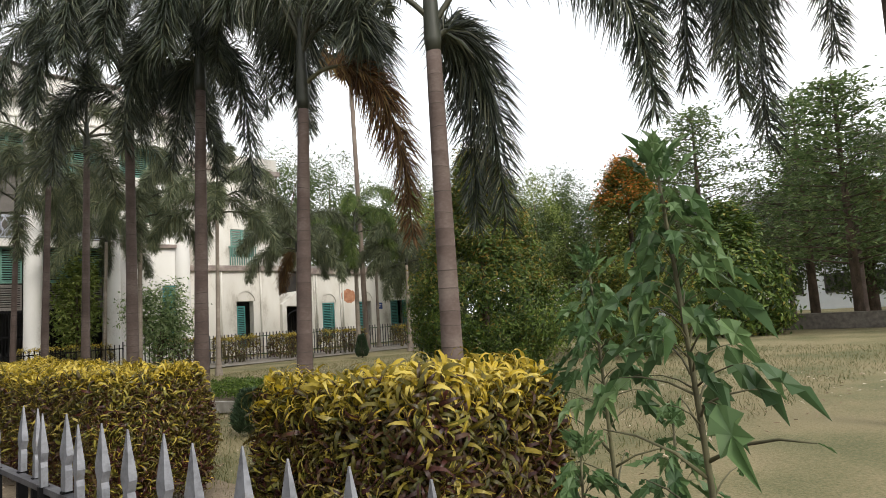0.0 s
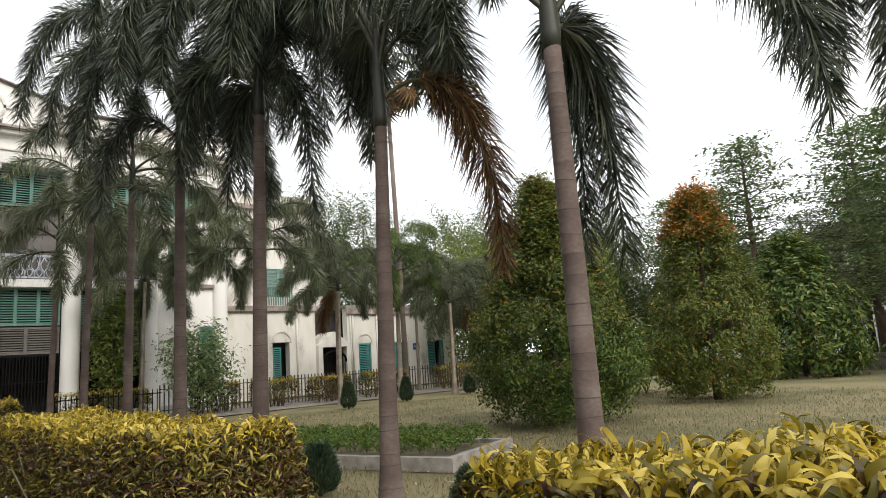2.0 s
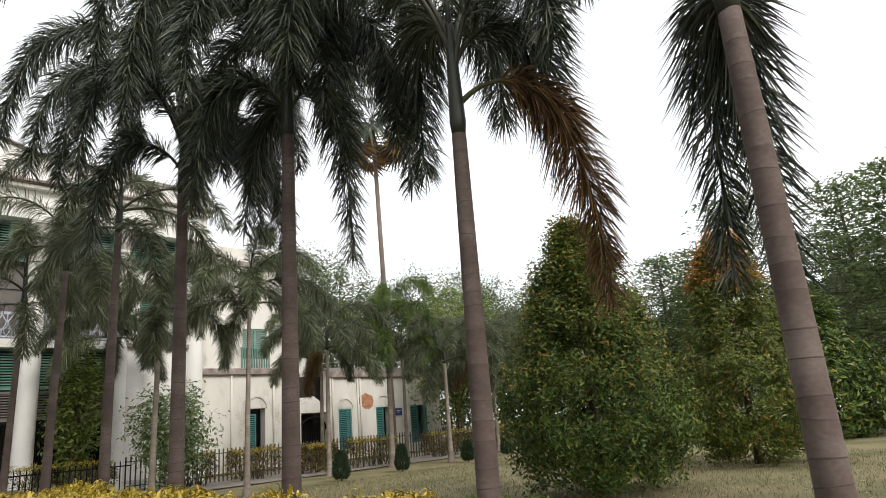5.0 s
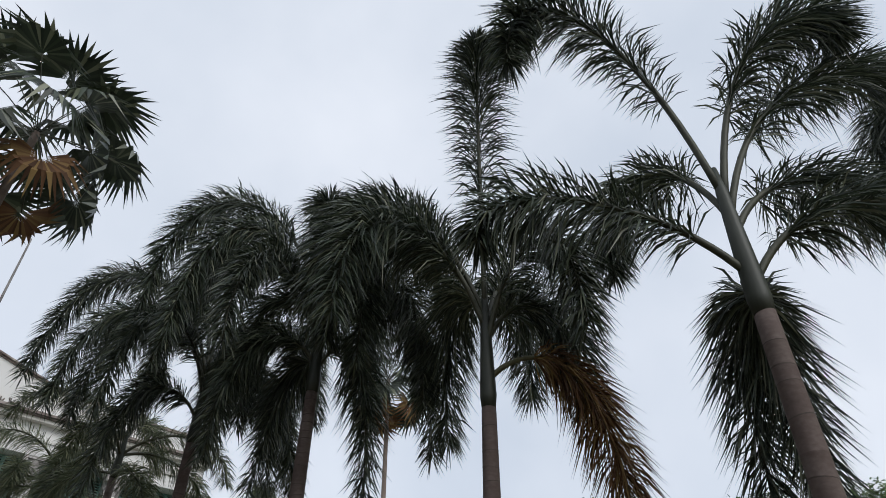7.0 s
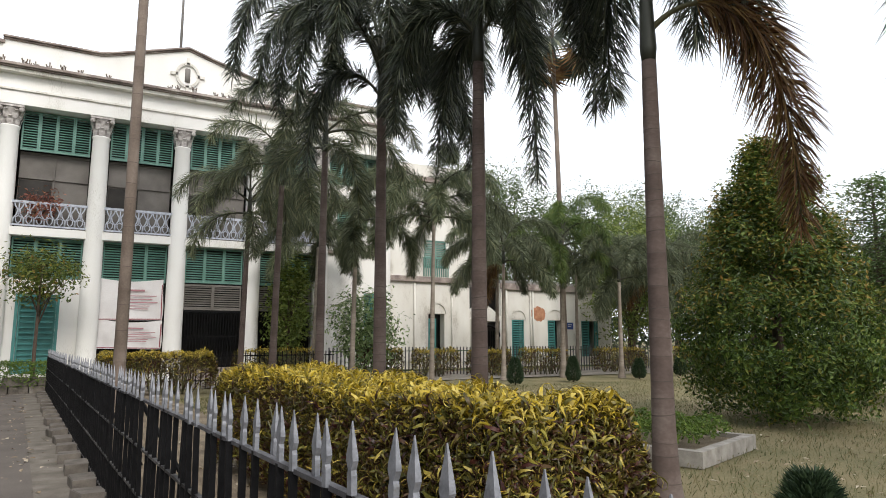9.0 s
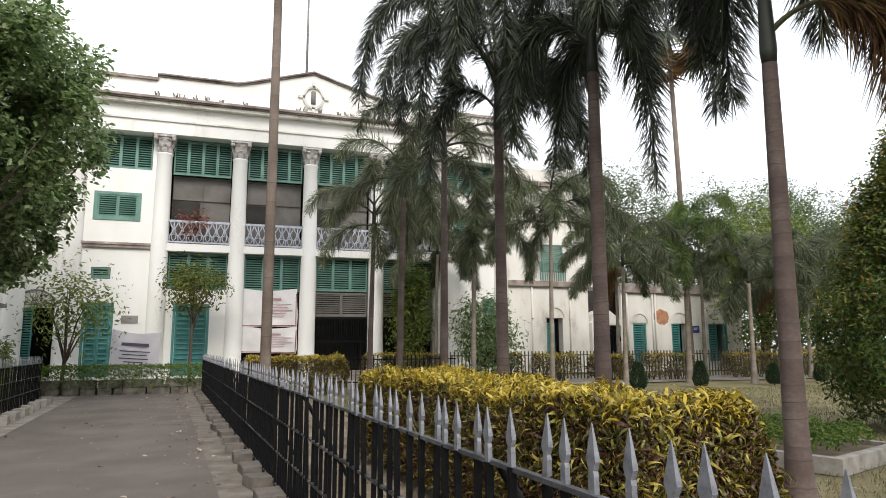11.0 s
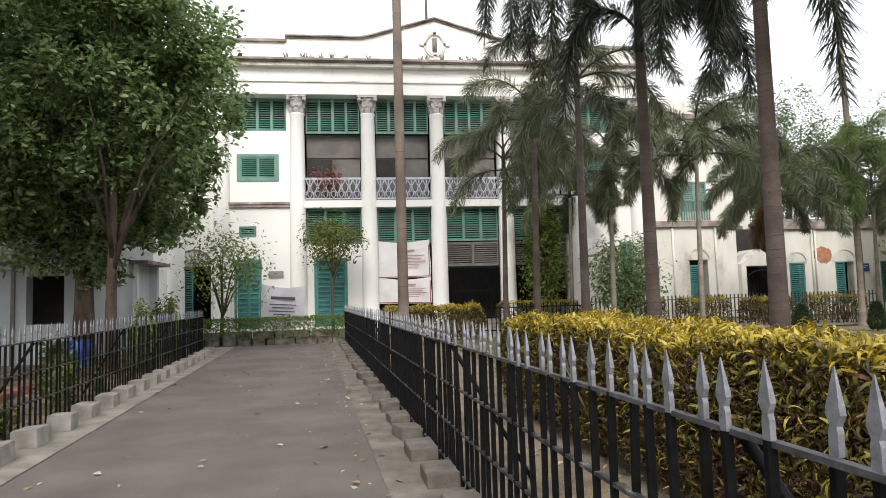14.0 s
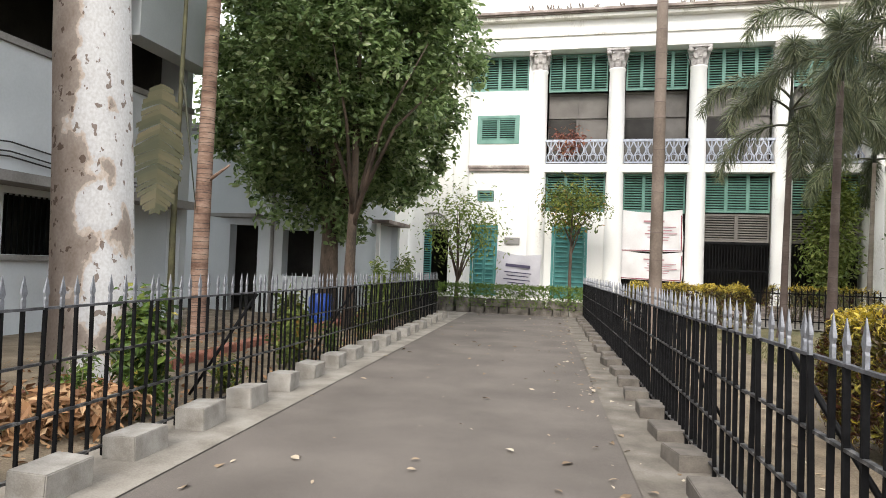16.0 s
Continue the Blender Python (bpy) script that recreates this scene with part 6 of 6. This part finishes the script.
ban = empty("banana_plant", (-4.72, 13.3, 0), "banana plant with one torn hanging brown-green leaf beside the palm", "plant")
part("stem", tube([(0, 0, 0), (-0.02, 0, 1.6), (0.02, -0.03, 3.4), (0.06, -0.05, 5.2), (0.12, 0.0, 6.6)], [0.06, 0.045, 0.035, 0.028, 0.02], 8), M_stem, ban)
part("midrib", tube([(0.06, -0.06, 3.9), (0.14, -0.10, 3.75), (0.24, -0.03, 2.8), (0.33, 0.04, 1.95)], [0.022, 0.02, 0.014, 0.005], 6), M_rachis, ban, "pale curved leaf rib")
for at, az, L, w, a0, a1 in (((-0.12, -0.27, 3.8), -56, 1.95, 0.66, -88, -76), ((0.1, 0.0, 6.3), 100, 1.9, 0.5, 70, -30), ((0.1, 0.0, 6.3), 220, 1.9, 0.5, 65, -40), ((0.1, 0.0, 6.4), -10, 1.8, 0.5, 78, 10)):
    o = banana_leaf(at, az, L, w, a0, a1, int(az + 100))
    o.parent = ban
wing_l = empty("modern_building", (-6.9, 0, 0), "pale grey two-storey concrete building with ribbon windows", "building")
bm = bmesh.new()
pierced(bm, 0, 21.1, 0, 2.2, 0, 0.3, [(3.0 + 2.4 * k, 4.9 + 2.4 * k, 1.2, 2.1) for k in range(7)])
for v in bm.verts:
    v.co = Vector((-v.co.y, v.co.x - 5, v.co.z))
part("wall", bm, M_greywall, wing_l, "pale grey ground-floor wall")
part("spandrel", boxes((-0.3, 0.45, -5, 16.1, 2.35, 4.1)), M_greywall, wing_l, "pale projecting first-floor band")
for x0, x1, z0, z1 in ((-0.3, 0.6, 2.2, 2.346), (-0.3, 0.5, 4.104, 4.2), (-0.5, 0.9, 5.5, 5.7)):
    part("slab", boxes((x0, x1, -5, 16.1, z0, z1)), M_slab, wing_l, "stained concrete ledge")
part("upper_wall", boxes((-0.3, 0.7, -5, 16.1, 5.704, 9.5)), M_greywall, wing_l)
part("end_panel", boxes((0.5, 0.93, 13.9, 16.12, 4.9, 6.6)), M_greywall, wing_l, "pale projecting upper panel")
# dark sheets carry the shade of the rooms in their colour
part("interior", boxes((-1.6, -1.5, -5, 16.1, 0, 9.5), (-1.5, -0.3, 15.9, 16.1, 0, 9.5), (-1.5, -0.3, -5, 16.1, 9.3, 9.5)), M_dark, wing_l, "near-black sheets painted as shaded rooms behind the openings")
for k in range(8):
    part("pillar", boxes((-0.1, 0.15, -4 + 2.6 * k, -3.7 + 2.6 * k, 4.2, 5.5)), M_greywall, wing_l)
for b in ((-6, 0.3, 16.1, 16.3, 0, 9.5), (-6, -1.6, -5, -4.8, 0, 9.5)):
    part("end_wall", boxes(b), M_greywall, wing_l)
for k in range(7):
    bm = boxes(*[(-0.06, -0.03, -2.0 + 2.4 * k + 0.1 * j, -1.985 + 2.4 * k + 0.1 * j, 1.2, 2.1) for j in range(20)])
    part("window_grille", bm, M_black, wing_l, "black window bars")
    part("sill", boxes((-0.05, 0.1, -2.1 + 2.4 * k, -0.0 + 2.4 * k, 1.12, 1.195)), M_slab, wing_l)
ac = part("air_conditioner", boxes((0.7, 1.05, 6.0, 6.8, 6.0, 6.6)), M_white, wing_l, "white air-conditioner box")
part("fan_grille", lathe([(0.24, 0), (0.24, 0.02), (0.05, 0.03)], 20), M_slab, ac).matrix_basis = pose(1.05, 6.4, 6.3, 0, 90, 0)
bm = bmesh.new()
for k, z in enumerate((2.55, 2.62, 2.75)):
    tube([(0.5, -4 + 1.0 * i, z - 0.12 * math.sin(math.pi * (i % 4) / 4)) for i in range(20)], 0.012, 5, bm)
part("cable", bm, M_cable, wing_l, "sagging black cables")
annex = empty("annex", (-7.2, 18.9, 0), "low grey rendered annex with a dark doorway in tree shade", "building")
bm = bmesh.new()
pierced(bm, -2.6, 2.6, 0, 4.4, 0, 0.3, [(0.0, 0.75, 0, 2.1), (1.4, 2.2, 0.9, 2.0)])
part("wall", bm, M_greywall, annex, "stained grey wall")
for a in (2.3, -2.6):
    part("side_wall", boxes((a, a + 0.3, 0.3, 5.0, 0, 4.4)), M_greywall, annex)
part("roof", boxes((-2.8, 2.9, -0.25, 5.2, 4.404, 4.55)), M_slab, annex, "flat concrete roof slab")
# dark sheet painted as the shade inside the annex doorway
part("interior", boxes((-2.2, 2.2, 1.2, 1.3, 0, 4.3)), M_dark, annex, "near-black sheet painted as the shaded room behind the doorway")
part("drainpipe", tube([(1.15, -0.06, 0), (1.15, -0.06, 4.3)], 0.045, 8), M_slab, annex, "grey drainpipe")
part("canopy", boxes((-0.2, 0.95, -0.55, -0.004, 2.25, 2.33)), M_slab, annex, "thin concrete door canopy")
shed = empty("shed", (-5.6, 21.6, 0), "dark open shed behind the big tree", "shed")
part("wall", boxes((-3.6, 1.2, 2.0, 2.2, 0, 2.4)), M_greywall, shed)
part("roof", boxes((-1.6, 1.5, 0.2, 2.3, 2.4, 2.5)), M_cornice, shed)
for px in (1.1, -1.5):
    part("post", boxes((px, px + 0.1, 0.3, 0.4, 0, 2.4)), M_white, shed)
bar = empty("barrel", (-3.75, 16.6, 0.0), "blue plastic barrel on the bare soil", "barrel")
part("drum", lathe([(0.2, 0), (0.23, 0.05), (0.24, 0.25), (0.225, 0.28), (0.24, 0.32), (0.24, 0.55), (0.2, 0.62), (0.2, 0.64)], 18), M_blue, bar)
# brick edging along the left bed
edging = tagged(new("brick_edging"), "broken red brick edging in the bare bed", "edging")
bm = bmesh.new()
box(bm, -0.055, 0.055, -0.11, 0.11, 0, 0.13, 0.008)
brick_mesh = bpy.data.meshes.new("brick")
bm.to_mesh(brick_mesh)
bm.free()
brick_mesh.materials.append(M_brick)
for k in range(44):
    b = new("brick", brick_mesh)
    b.parent = edging
    b.matrix_basis = pose(left_x(8 + 0.28 * k) - 1.5 + RNG.normal(0, 0.03), 8 + 0.28 * k, 0.0, RNG.normal(0, 6), RNG.normal(0, 6), RNG.normal(0, 14))


def bushy(name, x, y, h, r, n, leaf, mat, label, seed):
    rg = np.random.default_rng(seed)
    t = empty(name, (x, y, 0), label, "shrub")
    bm = bmesh.new()
    for k in range(7):
        a = 2.4 * k
        tube([(0, 0, 0), (math.cos(a) * r * 0.5, math.sin(a) * r * 0.5, h * rg.uniform(0.5, 0.95))], [0.012, 0.004], 5, bm)
    part("stem", bm, M_stem, t)
    p, out = crown_points(rg, n, 26, (0, 0, h * 0.52), (r, r, h * 0.5), 0.25, 0.3)
    p[:, 2] = np.maximum(p[:, 2], 0.04)
    c = new("foliage", leaf_mesh("foliage", p, rotations(n, out + np.array([0, 0, 0.5]), 0.6, rg), leaf * (0.6 + 0.8 * rg.random(n)), LEAF_SIMPLE, mat))
    c.parent = t
    return t


bushy("shrub", 15.0, 11.2, 1.5, 1.0, 3600, 0.11, M_light, "loose light green shrub between the round trees", 7)
bushy("shrub", 18.6, 12.2, 1.9, 1.2, 3600, 0.13, M_box, "broad green shrub behind the round trees", 8)
bushy("potted_conifer", -1.95, 9.15, 0.95, 0.2, 2200, 0.09, M_round, "narrow dark green shrub behind the fence", 1)
bushy("shrub", -2.2, 12.2, 1.0, 0.22, 1300, 0.1, M_olive, "upright shrub behind the fence", 2)
bushy("shrub", -2.5, 16.4, 1.25, 0.25, 1500, 0.1, M_light, "light green shrub behind the fence", 3)
bushy("shrub", -2.75, 19.0, 1.35, 0.25, 1500, 0.1, M_light, "light green shrub behind the fence", 4)
bushy("shrub", -3.6, 21.3, 1.3, 0.28, 1500, 0.1, M_olive, "pointed green shrub at the end of the fence", 5)
bushy("dry_heap", -2.15, 8.55, 0.32, 0.5, 1400, 0.1, M_curled, "heap of dry curled leaves at the trunk", 6)
rg = np.random.default_rng(95)
n = 2600
yy = rg.uniform(5.5, 20, n)
xx = np.array([left_x(v) for v in yy]) - 0.15 - 3.2 * rg.random(n) ** 1.2
tagged(new("bed_litter", leaf_mesh("bed_litter", np.stack([xx, yy, np.full(n, 0.02)], 1), rotations(n, np.tile((0, 0, 1.0), (n, 1)), 0.35, rg), 0.08 * (0.4 + rg.random(n)), LEAF_OVAL, M_curled)), "dry brown leaves lying over the bare bed", "leaves", kind="stuff")
for k in range(9):
    y = 7.3 + 1.45 * k
    bushy("weed", left_x(y) - 0.25 - 0.5 * rg.random(), y, 0.3 + 0.45 * rg.random(), 0.12 + 0.06 * rg.random(), 420, 0.06, (M_light, M_box, M_olive)[k % 3], "thin green weed in the bare bed behind the railing", 300 + k)
# banners
for x0, x1, z0, z1, y, m, lab in ((2.2, 4.24, 2.0, 3.4, WALL + 0.02, M_banner, "white printed banner with maroon edge tied across the bay"), (2.2, 4.24, 1.08, 2.06, WALL + 0.02, M_banner, "white sagging printed banner"), (-1.88, -0.38, 0.5, 1.9, WALL - 0.5, M_bannergrey, "grey printed banner on a stand")):
    b = empty("banner", (x0, y, z0), lab, "banner")
    b.matrix_basis = pose(x0, y, z0, 0, 4.0 if m is M_bannergrey else 1.0 if z0 < 1.5 else -0.7, 0)
    n = 14
    vs, fs = [], []
    for j in range(n + 1):
        for i in range(n + 1):
            u, v = i / n, j / n
            sag = 0.10 * math.sin(math.pi * u) * v
            vs.append((u * (x1 - x0) + 0.04 * math.sin(v * 5) * (1 - v), 0.03 * math.sin(u * 9 + v * 4), v * (z1 - z0) - sag))
    for j in range(n):
        for i in range(n):
            o = j * (n + 1) + i
            fs.append((o, o + 1, o + n + 2, o + n + 1))
    sh = new("sheet", array_mesh("sheet", vs, fs, m, True))
    sh.parent = b
    W, H = x1 - x0, z1 - z0
    rows = [(0.40, 0.72, 0.72, 0.045), (0.46, 0.90, 0.60, 0.02), (0.46, 0.84, 0.52, 0.02), (0.42, 0.92, 0.44, 0.025), (0.46, 0.80, 0.36, 0.02), (0.5, 0.78, 0.29, 0.02)] if m is M_banner else [(0.22, 0.78, 0.66, 0.07), (0.2, 0.82, 0.52, 0.025), (0.26, 0.76, 0.44, 0.025), (0.2, 0.8, 0.35, 0.025), (0.3, 0.7, 0.27, 0.025)]
    for a, c, z, h in rows:
        part("writing_line", boxes((W * a, W * c, -0.048, -0.044, H * z - 0.04, H * (z + h) - 0.04)), M_print if m is M_banner else M_ink, b)
    if m is M_banner:
        for e in ((0.02, W - 0.02, -0.05, -0.046, 0.02, 0.05), (0.02, 0.05, -0.05, -0.046, 0.06, H * 0.86), (W - 0.05, W - 0.02, -0.05, -0.046, 0.06, H * 0.86)):
            part("border", boxes(e), M_red, b)
# fallen leaves
rg = np.random.default_rng(90)
n = 420
yy = rg.uniform(4, 22, n)
side = rg.random(n)
xx = np.where(side < 0.5, [fence_x(v) - 0.4 - abs(rg.normal(0, 0.35)) for v in yy], np.array([left_x(v) for v in yy]) + 0.5 + 3.3 * rg.random(n))
R = rotations(n, np.tile((0, 0, 1.0), (n, 1)), 0.18, rg)
tagged(new("fallen_leaves", leaf_mesh("fallen_leaves", np.stack([xx, yy, np.full(n, 0.034)], 1), R, 0.075 * (0.3 + 1.1 * rg.random(n) ** 2), LEAF_OVAL, M_dry)), "dry curled leaves scattered on the drive", "leaves", kind="stuff")
n = 2600
xx, yy = rg.uniform(2.6, 14, n), rg.uniform(3, 18, n)
xx = np.maximum(xx, fence_x(yy) + 0.25)
tagged(new("lawn_litter", leaf_mesh("lawn_litter", np.stack([xx, yy, np.full(n, 0.03)], 1), rotations(n, np.tile((0, 0, 1.0), (n, 1)), 0.25, rg), 0.06 * (0.5 + rg.random(n)), LEAF_SIMPLE, M_dry)), "dry leaves scattered over the lawn", "leaves", kind="stuff")
n = 60000
xx, yy = 3.9 + 16 * rg.random(n) ** 1.4, rg.uniform(3.5, 19, n)
blade = (np.array([(-0.06, 0, 0), (0.06, 0, 0), (0.04, 0.12, 0.6), (0.0, 0.35, 1.0)]), [(0, 1, 2), (0, 2, 3)])
M_grass = leafy("grass_blades", [(0.0, (0.07, 0.085, 0.03)), (0.5, (0.14, 0.135, 0.055)), (1.0, (0.25, 0.21, 0.11))], 0.3, 0.6)
tagged(new("grass", leaf_mesh("grass", np.stack([xx, yy, np.full(n, 0.0)], 1), rotations(n, np.tile((0, 0, 1.0), (n, 1)), 0.35, rg), 0.05 * (0.5 + rg.random(n)), blade, M_grass)), "short dry grass blades on the lawn", "grass", kind="stuff")
